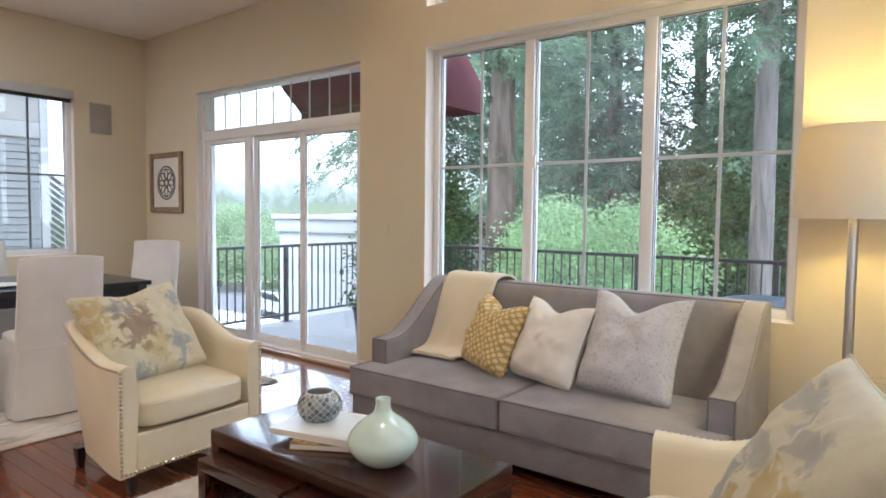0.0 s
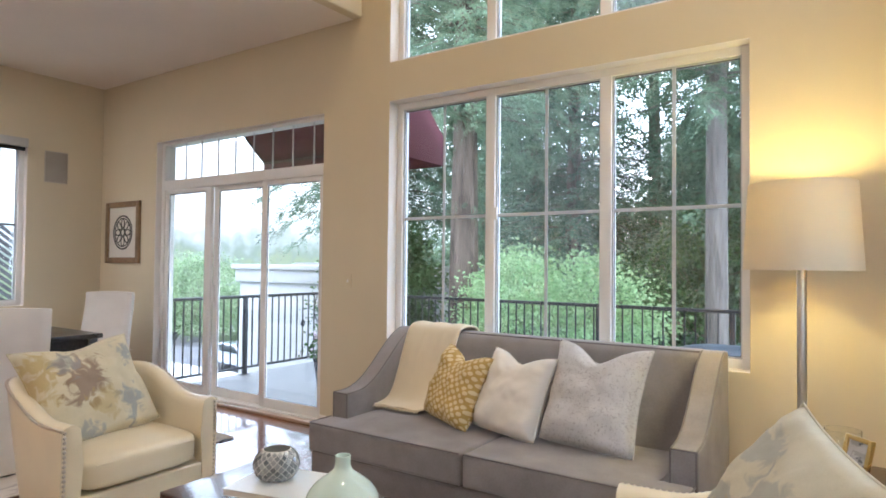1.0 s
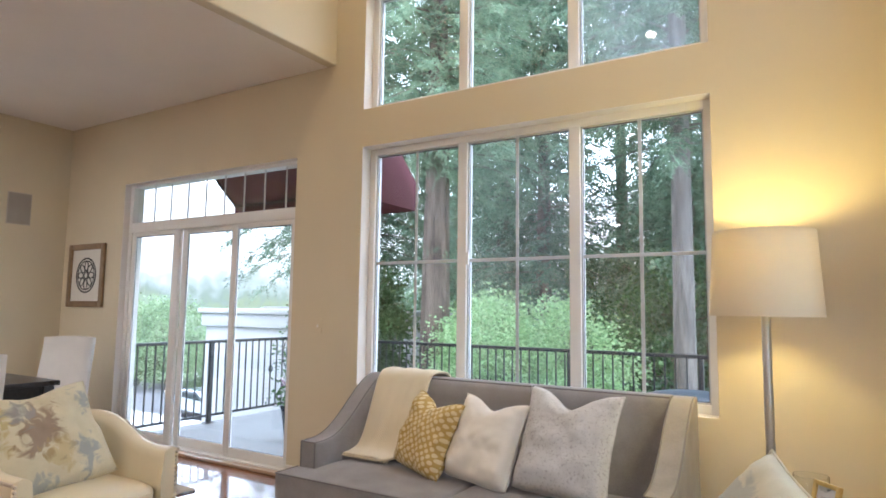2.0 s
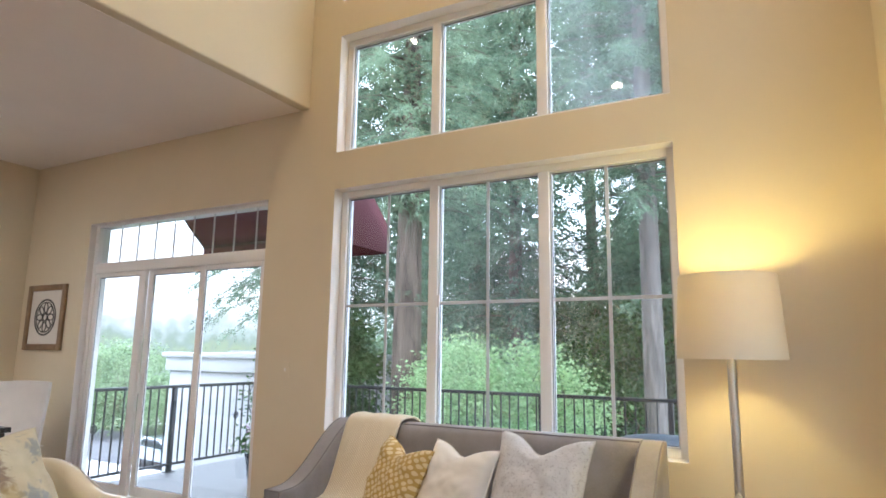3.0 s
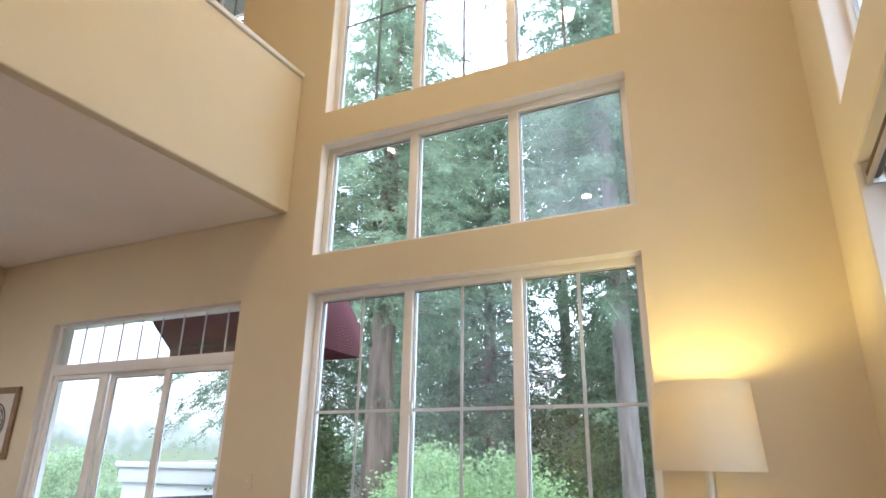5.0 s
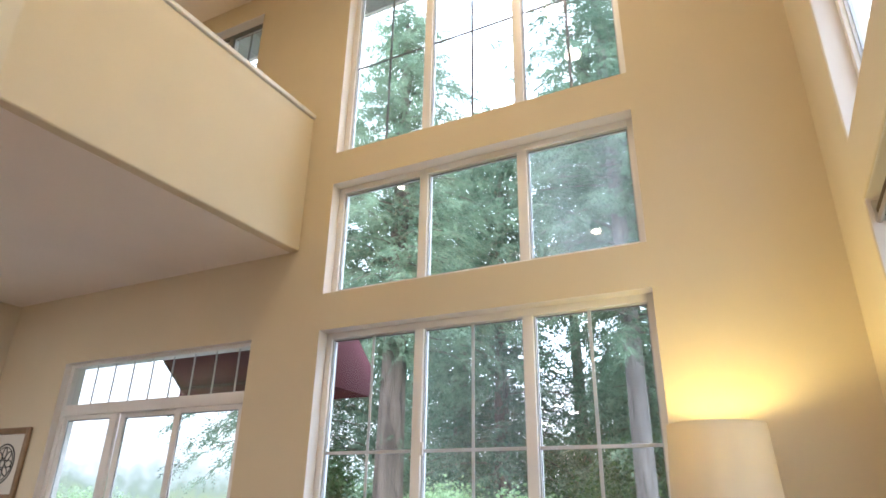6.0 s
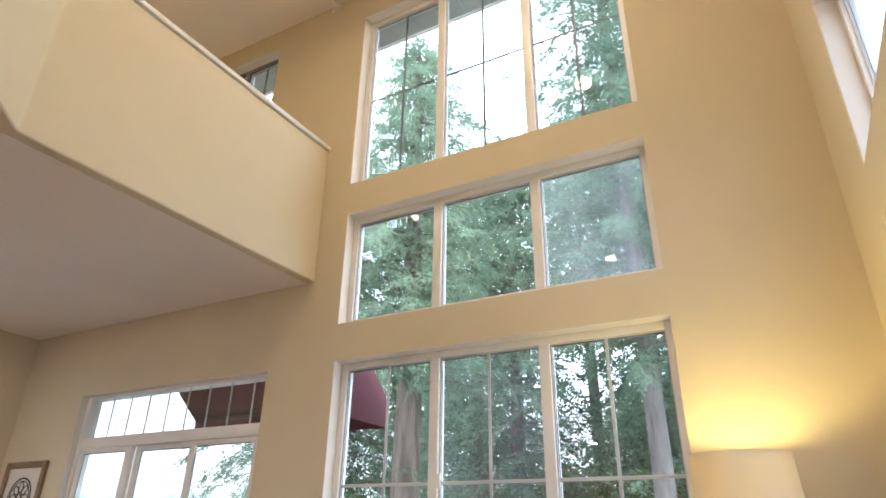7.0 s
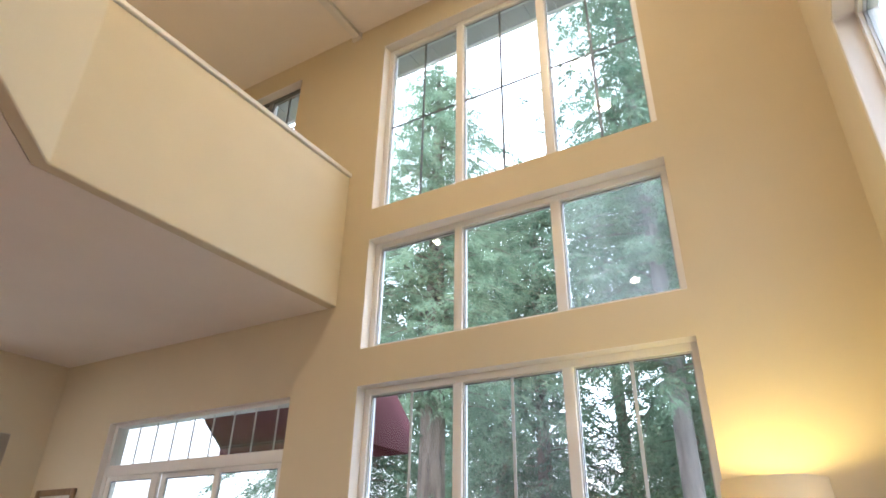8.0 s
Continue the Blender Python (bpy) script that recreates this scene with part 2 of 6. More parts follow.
M_NEEDLE = leaf_mat("redwood_needles", (0.058, 0.108, 0.072), (0.24, 0.335, 0.225))
M_NEEDLE_PALE = leaf_mat("young_redwood_needles", (0.105, 0.175, 0.115), (0.33, 0.44, 0.29))
M_MAPLE = leaf_mat("fresh_maple_leaves", (0.24, 0.39, 0.17), (0.46, 0.62, 0.35), 2.5)
# leaf green made pale and muted, distance haze put into its colour
M_HAZE = leaf_mat("haze_paled_leaves", (0.13, 0.19, 0.10), (0.30, 0.40, 0.22))
M_SHRUB = leaf_mat("hedge_leaves", (0.03, 0.07, 0.025), (0.12, 0.20, 0.07))


# ---- building helpers ----
def thing(name, at=(0, 0, 0), rz=0.0, label="", category="", group="", kind=""):
    ob = new(name)
    ob.empty_display_size = 0.1
    ob.matrix_basis = pose(*at, 0, 0, rz)
    return tagged(ob, label, category, group, kind)


def finish(me, smooth=True, angle=38):
    if smooth:
        me.polygons.foreach_set("use_smooth", [True] * len(me.polygons))
        me.set_sharp_from_angle(angle=radians(angle))
    me.update()


def part(name, bm, material, parent=None, label="", smooth=True, angle=38):
    """Links a bmesh as one mesh object under a thing or a part."""
    me = bpy.data.meshes.new(name)
    bmesh.ops.recalc_face_normals(bm, faces=bm.faces)
    bm.to_mesh(me)
    bm.free()
    finish(me, smooth, angle)
    me.materials.append(material)
    ob = new(name, me)
    if parent is not None:
        ob.parent = parent
    return tagged(ob, label)


def box(x0, x1, y0, y1, z0, z1, bevel=0.0, seg=2, bm=None):
    """A box, its edges rounded, added to bm."""
    out = bm or bmesh.new()
    tmp = bmesh.new()
    bmesh.ops.create_cube(tmp, size=1.0, matrix=Matrix.Translation(((x0 + x1) / 2, (y0 + y1) / 2, (z0 + z1) / 2)) @ Matrix.Diagonal((abs(x1 - x0), abs(y1 - y0), abs(z1 - z0), 1)))
    if bevel:
        bmesh.ops.bevel(tmp, geom=tmp.edges[:], offset=bevel, segments=seg, profile=0.6, affect="EDGES")
    join_bm(out, tmp)
    return out


def join_bm(out, tmp, m=None):
    if m is not None:
        bmesh.ops.transform(tmp, matrix=m, verts=tmp.verts)
    me = bpy.data.meshes.new("tmp")
    tmp.to_mesh(me)
    tmp.free()
    out.from_mesh(me)
    bpy.data.meshes.remove(me)
    return out


def tube(p, q, r0, r1=None, seg=12, bm=None):
    """A tapered round bar from p to q."""
    out = bm or bmesh.new()
    p, q = Vector(p), Vector(q)
    tmp = bmesh.new()
    d = q - p
    bmesh.ops.create_cone(tmp, cap_ends=True, segments=seg, radius1=r0, radius2=r0 if r1 is None else r1, depth=d.length,
                          matrix=Matrix.Translation((p + q) / 2) @ d.to_track_quat("Z", "Y").to_matrix().to_4x4())
    return join_bm(out, tmp)


def lathe(profile, seg=40, bm=None):
    """Turns a profile of (radius, height) round the z axis."""
    out = bm or bmesh.new()
    rings = []
    for r, z in profile:
        if r < 1e-5:
            rings.append([out.verts.new((0, 0, z))])
        else:
            rings.append([out.verts.new((r * math.cos(2 * math.pi * i / seg), r * math.sin(2 * math.pi * i / seg), z)) for i in range(seg)])
    for a, b in zip(rings, rings[1:]):
        for i in range(seg):
            j = (i + 1) % seg
            if len(a) == 1 and len(b) == 1:
                continue
            if len(a) == 1:
                out.faces.new((a[0], b[i], b[j]))
            elif len(b) == 1:
                out.faces.new((a[i], a[j], b[0]))
            else:
                out.faces.new((a[i], a[j], b[j], b[i]))
    return out


def soft_box(hx, hy, hz, k=6.0, n=10, crown=0.0):
    """A cushion-like rounded block round the origin; crown swells its top."""
    bm = bmesh.new()
    bmesh.ops.create_cube(bm, size=2.0)
    bmesh.ops.subdivide_edges(bm, edges=bm.edges[:], cuts=n, use_grid_fill=True)
    for v in bm.verts:
        p = v.co
        s = (abs(p.x) ** k + abs(p.y) ** k + abs(p.z) ** k) ** (1 / k)
        q = p / s
        c = crown * (1 - q.x * q.x) * (1 - q.y * q.y) if q.z > 0 else 0
        v.co = (q.x * hx, q.y * hy, q.z * hz + c)
    return bm


def extrude_profile(points, x0, x1, bevel=0.0, seg=2):
    """A solid with a side outline of (y, z), from x0 to x1."""
    bm = bmesh.new()
    f = bm.faces.new([bm.verts.new((x0, y, z)) for y, z in points])
    r = bmesh.ops.extrude_face_region(bm, geom=[f])
    bmesh.ops.translate(bm, verts=[g for g in r["geom"] if isinstance(g, bmesh.types.BMVert)], vec=(x1 - x0, 0, 0))
    bmesh.ops.recalc_face_normals(bm, faces=bm.faces)
    if bevel:
        rim = [e for e in bm.edges if len(e.link_faces) == 2 and e.calc_face_angle() > 0.6]
        bmesh.ops.bevel(bm, geom=rim, offset=bevel, segments=seg, profile=0.6, affect="EDGES")
    return bm


def smooth_step(a, b, x):
    t = min(1.0, max(0.0, (x - a) / (b - a)))
    return t * t * (3 - 2 * t)


# ---- structure ----
X_W, X_E, Y_S = -5.467, 2.28, -13.0
WALL_T = 0.22


def cell_wall(name, us, vs, openings, thick, place, material=None):
    """A wall in cells, its openings going through: us along it, vs up, place(u, d, v) gives the world point at depth d."""
    bm = bmesh.new()
    made = {}

    def vert(i, j, d):
        if (i, j, d) not in made:
            made[i, j, d] = bm.verts.new(place(us[i], thick * d, vs[j]))
        return made[i, j, d]

    def solid(i, j):
        if not (0 <= i < len(us) - 1 and 0 <= j < len(vs) - 1):
            return False
        u, v = (us[i] + us[i + 1]) / 2, (vs[j] + vs[j + 1]) / 2
        return not any(a < u < b and c < v < d for a, b, c, d in openings)

    for i in range(len(us) - 1):
        for j in range(len(vs) - 1):
            if not solid(i, j):
                continue
            for d in (0, 1):
                bm.faces.new((vert(i, j, d), vert(i + 1, j, d), vert(i + 1, j + 1, d), vert(i, j + 1, d)))
            for di, dj, a, b in ((-1, 0, (i, j), (i, j + 1)), (1, 0, (i + 1, j), (i + 1, j + 1)), (0, -1, (i, j), (i + 1, j)), (0, 1, (i, j + 1), (i + 1, j + 1))):
                if not solid(i + di, j + dj):
                    bm.faces.new((vert(*a, 0), vert(*b, 0), vert(*b, 1), vert(*a, 1))).material_index = 1
    ob = part(name, bm, material or M_WALL, smooth=False)
    ob.data.materials.append(M_REVEAL)
    bev = ob.modifiers.new("rounded_corners", "BEVEL")
    bev.width, bev.segments, bev.limit_method, bev.angle_limit = 0.014, 3, "ANGLE", radians(50)
    return tagged(ob, kind="structure")


def cuts(lo, hi, openings, k):
    return sorted({lo, hi, *[o[k] for o in openings], *[o[k + 1] for o in openings]})


DOOR = (-4.385, -1.955, 0.0, 2.60)
WIN_A = (-1.255, 1.255, 0.78, 2.605)
WIN_B = (-1.255, 1.255, 2.91, 3.90)
WIN_C = (-1.255, 1.255, 4.215, 6.20)
WIN_LOFT = (-3.55, -2.42, 4.95, 6.28)
north = [DOOR, WIN_A, WIN_B, WIN_C, WIN_LOFT]
tagged(cell_wall("wall_north", cuts(X_W - WALL_T, X_E + WALL_T, north, 0), cuts(-0.3, TOP_Z + 0.2, north, 2), north, WALL_T, lambda u, d, v: (u, d, v)),
       "warm beige painted wall with tall window openings", "wall")
WIN_WEST = (-2.35, -0.785, 0.88, 2.57)
west = [WIN_WEST]
tagged(cell_wall("wall_west", cuts(Y_S, 0.1, west, 0), cuts(-0.3, TOP_Z + 0.2, west, 2), west, WALL_T, lambda u, d, v: (X_W - d, u, v)),
       "beige painted wall beside the dining table", "wall")
WIN_EAST = (-2.55, -0.77, 0.78, 2.62)
WIN_EAST_UP = (-2.55, -0.77, 2.925, 3.90)
east = [WIN_EAST, WIN_EAST_UP]
tagged(cell_wall("wall_east", cuts(Y_S, 0.1, east, 0), cuts(-0.3, TOP_Z + 0.2, east, 2), east, WALL_T, lambda u, d, v: (X_E + d, u, v)),
       "beige painted side wall with recessed windows", "wall")
tagged(part("wall_south", box(X_W - WALL_T, X_E + WALL_T, Y_S - 0.2, Y_S - 0.001, -0.3, TOP_Z + 0.2), M_WALL), "plain beige end wall", "wall", kind="structure")
tagged(part("ceiling", box(X_W - 0.2, X_E + 0.2, Y_S, -0.001, TOP_Z, TOP_Z + 0.18), M_CEIL), "smooth off-white high ceiling", "ceiling", kind="structure")


def prism(points, z0, z1, bm=None):
    out = bm or bmesh.new()
    lo = [out.verts.new((x, y, z0)) for x, y in points]
    hi = [out.verts.new((x, y, z1)) for x, y in points]
    out.faces.new(lo)
    out.faces.new(hi)
    for i in range(len(points)):
        j = (i + 1) % len(points)
        out.faces.new((lo[i], lo[j], hi[j], hi[i]))
    return out


EDGE = [(-1.545, -0.002), (-1.605, -2.44), (-0.195, -3.85), (X_E - 0.002, -3.85)]


def inset_edge(d):
    """The loft's edge line, moved back by d."""
    k = d * math.tan(radians(22.5))
    return [(-1.545 - d, -0.002), (-1.605 - d, -2.44 - k), (-0.195 - k, -3.85 - d), (X_E - 0.002, -3.85 - d)]


loft = part("ceiling_loft", prism(inset_edge(0.1) + [(X_E - 0.002, Y_S), (X_W + 0.002, Y_S), (X_W + 0.002, -0.002)], LOFT_Z, LOFT_Z + 0.3), M_CEIL)
tagged(loft, "low painted ceiling under the loft", "ceiling", kind="structure")
half = part("wall_loft", prism(EDGE + inset_edge(0.099)[::-1], LOFT_Z - 0.004, 4.640), M_WALL)
tagged(half, "beige half wall along the loft edge", "wall", kind="structure")
bev = half.modifiers.new("rounded_corners", "BEVEL")
bev.width, bev.segments, bev.limit_method, bev.angle_limit = 0.014, 3, "ANGLE", radians(30)
bev.harden_normals = True
cap_line = [(x + ox, y + oy) for (x, y), (ox, oy) in zip(EDGE, ((0.022, 0), (0.022, 0.009), (0.009, 0.022), (0, 0.022)))]
cap = part("trim_loft_cap", prism(cap_line + inset_edge(0.125)[::-1], 4.642, 4.684), M_TRIM)
tagged(cap, "white painted cap on the loft half wall", "trim", kind="structure")
bev = cap.modifiers.new("rounded_corners", "BEVEL")
bev.width, bev.segments, bev.limit_method, bev.angle_limit = 0.008, 2, "ANGLE", radians(30)

# pale conduit along the high ceiling
tr = bmesh.new()
box(-1.68, -1.60, -6.0, -0.004, TOP_Z - 0.06, TOP_Z - 0.004, 0.006, bm=tr)
box(-1.70, -1.58, -0.03, -0.002, TOP_Z - 0.09, TOP_Z - 0.004, 0.004, bm=tr)
tagged(part("trim_ceiling", tr, M_TRIM), "white boxed trim strip along the ceiling", "trim", kind="structure")

# floor: slab with boards on it
slab = part("floor", box(X_W - 0.2, X_E + 0.2, Y_S - 0.2, 0.08, -0.3, -0.014), M_DARKWOOD)
tagged(slab, "glossy reddish cherry wood plank floor", "floor", kind="structure")
BOARD_W = 0.083


def board_mesh(length):
    me = bpy.data.meshes.new("floor_board")
    b = box(0, length - 0.0015, 0, BOARD_W - 0.0012, -0.014, 0.0, 0.0012, 1)
    b.to_mesh(me)
    b.free()
    me.materials.append(M_FLOOR)
    return me


rest = bmesh.new()
rng = random.Random(4)
board_lengths = (0.9, 1.2, 1.5)
BOARD_JOBS = []
y = -4.6
while y < -0.002:
    x = X_W - rng.random()
    while x < X_E:
        length = rng.choice(board_lengths)
        x0, x1 = max(x, X_W + 0.004), min(x + length, X_E - 0.004)
        if x1 - x0 > 0.05:
            BOARD_JOBS.append((x0, x1, y))
        x += length
    y += BOARD_W
big_floor = box(X_W + 0.004, X_E - 0.004, Y_S + 0.004, -4.602, -0.014, -0.001)
tagged(part("floor_rear", big_floor, M_FLOOR), "cherry wood floor in the rear of the room", "floor", kind="structure")

# baseboards
for name, b in (("baseboard_north_a", box(X_W + 0.002, DOOR[0] - 0.002, -0.016, -0.001, 0.001, 0.10, 0.004)),
                ("baseboard_north_b", box(DOOR[1] + 0.002, X_E - 0.002, -0.016, -0.001, 0.001, 0.10, 0.004)),
                ("baseboard_west", box(X_W + 0.001, X_W + 0.016, -12.9, -0.018, 0.001, 0.10, 0.004)),
                ("baseboard_east", box(X_E - 0.016, X_E - 0.001, -12.9, -0.018, 0.001, 0.10, 0.004))):
    tagged(part(name, b, M_TRIM), "white painted baseboard", "baseboard", kind="structure")

sill = part("trim_threshold", box(DOOR[0] + 0.003, DOOR[1] - 0.003, -0.03, 0.043, 0.0008, 0.026, 0.006), wood_mat("pale_oak_threshold", (0.36, 0.24, 0.14), (0.50, 0.36, 0.23), 0.35, 0.2, "X"))
tagged(sill, "pale wooden threshold at the patio door", "threshold", kind="structure")


# ---- windows and door ----
FRAME_Y0, FRAME_Y1 = 0.105, 0.185


def window(name, x0, x1, z0, z1, panels, label, mids=(), bars=(), muntin=None, at=(0, 0, 0), rz=0, frame_w=0.05, depth=FRAME_Y0, vinyl=None, hazy=()):
    """A window in a recess: outer frame, mullions, one pane a panel with its sash, and muntins at each panel's middle and the heights in bars."""
    th = thing(name, at, rz, label, "window", kind="structure")
    y0, y1 = depth, depth + 0.08
    f = bmesh.new()
    box(x0, x0 + frame_w, y0, y1, z0, z1, 0.004, bm=f)
    box(x1 - frame_w, x1, y0, y1, z0, z1, 0.004, bm=f)
    box(x0 + frame_w, x1 - frame_w, y0, y1, z0, z0 + frame_w, 0.004, bm=f)
    box(x0 + frame_w, x1 - frame_w, y0, y1, z1 - frame_w, z1, 0.004, bm=f)
    part("window_frame", f, vinyl or M_VINYL, th)
    step = (x1 - x0) / panels
    for k in range(1, panels):
        c = x0 + step * k
        part("mullion", box(c - 0.036, c + 0.036, y0 - 0.003, y1, z0 + frame_w, z1 - frame_w, 0.005), vinyl or M_VINYL, th)
    for k in range(panels):
        a = x0 + step * k + (frame_w if k == 0 else 0.036)
        b = x0 + step * (k + 1) - (frame_w if k == panels - 1 else 0.036)
        c, d = z0 + frame_w, z1 - frame_w
        s = bmesh.new()
        w = 0.010
        for q in ((a, a + w, c, d), (b - w, b, c, d), (a + w, b - w, c, c + w), (a + w, b - w, d - w, d)):
            box(q[0], q[1], y0 + 0.02, y1 - 0.01, q[2], q[3], 0.001, 1, bm=s)
        part("sash", s, M_MUNTIN, th)
        pane = part("pane", box(a + 0.004, b - 0.004, y0 + 0.036, y0 + 0.042, c + 0.004, d - 0.004), dict(hazy).get(k, M_GLASS), th, smooth=False)
        pane.visible_shadow = False
        g = bmesh.new()
        for q in ((a + w, a + w + 0.004, c + w, d - w), (b - w - 0.004, b - w, c + w, d - w), (a + w + 0.004, b - w - 0.004, c + w, c + w + 0.004), (a + w + 0.004, b - w - 0.004, d - w - 0.007, d - w)):
            box(q[0], q[1], y0 + 0.0352, y0 + 0.0357, q[2], q[3], bm=g)
        part("gasket", g, M_GASKET, th, smooth=False)
        if muntin:
            mw = 0.011
            mid = (a + b) / 2
            if k in mids:
                part("muntin", box(mid - mw, mid + mw, y0 + 0.028, y0 + 0.035, c, d, 0.002, 1), muntin, th)
            for h in bars:
                part("muntin", box(a, b, y0 + 0.0262, y0 + 0.0338, h - mw, h + mw, 0.002, 1), muntin, th)
    return th


win_main = window("window_1", *WIN_A, 3, "white vinyl three-panel window with pale grilles", (0, 1, 2), (1.70,), M_MUNTIN, hazy=((1, M_DUSTY),))
part("latch", box(-0.372, -0.352, 0.082, 0.101, 1.665, 1.755, 0.004), M_VINYL, win_main, "small white sash latch")
window("window_2", *WIN_B, 3, "white vinyl three-pane clerestory window with one fogged pane", hazy=((2, M_FOGGED),))
window("window_3", *WIN_C, 3, "tall white vinyl upper window with dark thin grilles", (0, 1, 2), (5.19,), M_MUNTIN_DARK, hazy=((1, M_DUSTY),))
window("window_4", *WIN_LOFT, 2, "loft window with dark thin grilles behind the half wall", (0, 1), (5.75,), M_MUNTIN_DARK, vinyl=M_MUNTIN_DARK)
window("window_5", WIN_WEST[0], WIN_WEST[1], WIN_WEST[2], WIN_WEST[3], 2, "dining side window with dark grilles under a rolled blind", (0, 1), (1.715,), M_MUNTIN_DARK, at=(X_W, 0, 0), rz=90, depth=0.05)
window("window_6", 0.77, 2.55, WIN_EAST[2], WIN_EAST[3], 2, "white vinyl side window under a raised blind", at=(X_E, 0, 0), rz=-90)
window("window_7", 0.77, 2.55, WIN_EAST_UP[2], WIN_EAST_UP[3], 2, "white vinyl upper side window in a recess", at=(X_E, 0, 0), rz=-90)


def sliding_door():
    th = thing("door_1", (0, 0, 0), 0, "white vinyl three-panel sliding patio door under a transom", "sliding door", kind="structure")
    x0, x1, z0, z1 = DOOR
    y0, y1 = 0.065, 0.19
    f = bmesh.new()
    box(x0, x0 + 0.05, y0, y1, 0.0, z1, 0.004, bm=f)
    box(x1 - 0.05, x1, y0, y1, 0.0, z1, 0.004, bm=f)
    box(x0 + 0.05, x1 - 0.05, y0, y1, z1 - 0.028, z1, 0.004, bm=f)
    box(x0 + 0.05, x1 - 0.05, y0, y1, 2.10, 2.20, 0.006, bm=f)
    box(x0 + 0.05, x1 - 0.05, y0 - 0.02, y1, 0.0, 0.035, 0.006, bm=f)
    part("door_frame", f, M_VINYL, th)
    leaves = ((-4.334, -3.560, 0.057, 0.098), (-3.565, -2.790, 0.067, 0.068), (-2.802, -2.006, 0.062, 0.062))
    for k in range(3):
        a, b, wa, wb = leaves[k]
        yy = y0 + (0.015, 0.055, 0.015)[k]
        leaf = bmesh.new()
        box(a, a + wa, yy, yy + 0.036, 0.037, 2.098, 0.005, bm=leaf)
        box(b - wb, b, yy, yy + 0.036, 0.037, 2.098, 0.005, bm=leaf)
        box(a + wa, b - wb, yy, yy + 0.036, 0.037, 0.037 + 0.085, 0.005, bm=leaf)
        box(a + wa, b - wb, yy, yy + 0.036, 2.098 - 0.042, 2.098, 0.005, bm=leaf)
        panel = part("door_panel", leaf, M_VINYL, th)
        pane = part("pane", box(a + wa - 0.004, b - wb + 0.004, yy + 0.015, yy + 0.021, 0.118, 2.06), M_GLASS, panel, smooth=False)
        pane.visible_shadow = False
        g = bmesh.new()
        for q in ((a + wa, a + wa + 0.006, 0.122, 2.056), (b - wb - 0.006, b - wb, 0.122, 2.056), (a + wa + 0.006, b - wb - 0.006, 0.122, 0.126), (a + wa + 0.006, b - wb - 0.006, 2.048, 2.056)):
            box(q[0], q[1], yy + 0.0135, yy + 0.0145, q[2], q[3], bm=g)
        part("gasket", g, M_GASKET, panel, smooth=False)
        if k == 1:
            h = box(a + 0.018, a + 0.034, yy - 0.03, yy - 0.002, 0.95, 1.13, 0.005)
            part("door_handle", h, M_VINYL, panel, "slim white pull handle")
    pane = part("transom_pane", box(x0 + 0.046, x1 - 0.046, y0 + 0.05, y0 + 0.056, 2.196, z1 - 0.024), M_GLASS, th, smooth=False)
    pane.visible_shadow = False
    for k in range(1, 9):
        c = -4.292 + 0.2645 * k
        part("muntin", box(c - 0.007, c + 0.007, y0 + 0.04, y0 + 0.048, 2.2, z1 - 0.028, 0.001, 1), M_MUNTIN, th)


sliding_door()


# ---- patterned cloth ----
def dot_mat():
    m = mat("mustard_cloth_with_pale_dots", (0.50, 0.33, 0.08), 0.9, var=0.1, scale=8, fine=250, bump=0.15, sheen=0.15, spec=0.2)
    n, l, b = nodes_of(m)
    tc = n.new("ShaderNodeTexCoord")
    mp = n.new("ShaderNodeMapping")
    mp.inputs["Rotation"].default_value = (radians(90), 0, radians(38))
    mp.inputs["Scale"].default_value = (31, 31, 31)
    v = n.new("ShaderNodeTexVoronoi")
    v.voronoi_dimensions = "2D"
    v.inputs["Scale"].default_value, v.inputs["Randomness"].default_value = 1.0, 0.2
    l.new(tc.outputs["Object"], mp.inputs["Vector"])
    l.new(mp.outputs[0], v.inputs["Vector"])
    r = n.new("ShaderNodeValToRGB")
    r.color_ramp.elements[0].position, r.color_ramp.elements[1].position = 0.34, 0.40
    r.color_ramp.elements[0].color, r.color_ramp.elements[1].color = (0.68, 0.55, 0.31, 1), (0.47, 0.31, 0.09, 1)
    l.new(v.outputs["Distance"], r.inputs[0])
    l.new(r.outputs[0], b.inputs["Base Color"])
    return m


def blot_mat(name, ground, inks, scale, cover, soft=0.05, ink_max=0.8):
    """Cloth printed with soft irregular blots of several inks."""
    m = mat(name, ground, 0.88, var=0.06, scale=7, fine=260, bump=0.15, sheen=0.15, spec=0.2)
    n, l, b = nodes_of(m)
    tc = n.new("ShaderNodeTexCoord")
    color = next(q for q in n if q.type == "VALTORGB").outputs[0]
    for k, ink in enumerate(inks):
        mp = n.new("ShaderNodeMapping")
        mp.inputs["Location"].default_value = (3.1 * k + 1, 1.7 * k, 5.3 * k)
        mp.inputs["Scale"].default_value = (1, 0.3, 1)
        t = n.new("ShaderNodeTexNoise")
        t.inputs["Scale"].default_value, t.inputs["Detail"].default_value, t.inputs["Distortion"].default_value = scale, 5, 0.9
        l.new(tc.outputs["Object"], mp.inputs["Vector"])
        l.new(mp.outputs[0], t.inputs["Vector"])
        r = n.new("ShaderNodeMapRange")
        r.inputs["From Min"].default_value, r.inputs["From Max"].default_value = cover, cover + soft
        r.inputs["To Max"].default_value = ink_max
        l.new(t.outputs["Fac"], r.inputs["Value"])
        mx = n.new("ShaderNodeMix")
        mx.data_type = "RGBA"
        mx.inputs[7].default_value = (*ink, 1)
        l.new(r.outputs[0], mx.inputs[0])
        l.new(color, mx.inputs[6])
        color = mx.outputs[2]
    l.new(color, b.inputs["Base Color"])
    return m


M_DOTS = dot_mat()


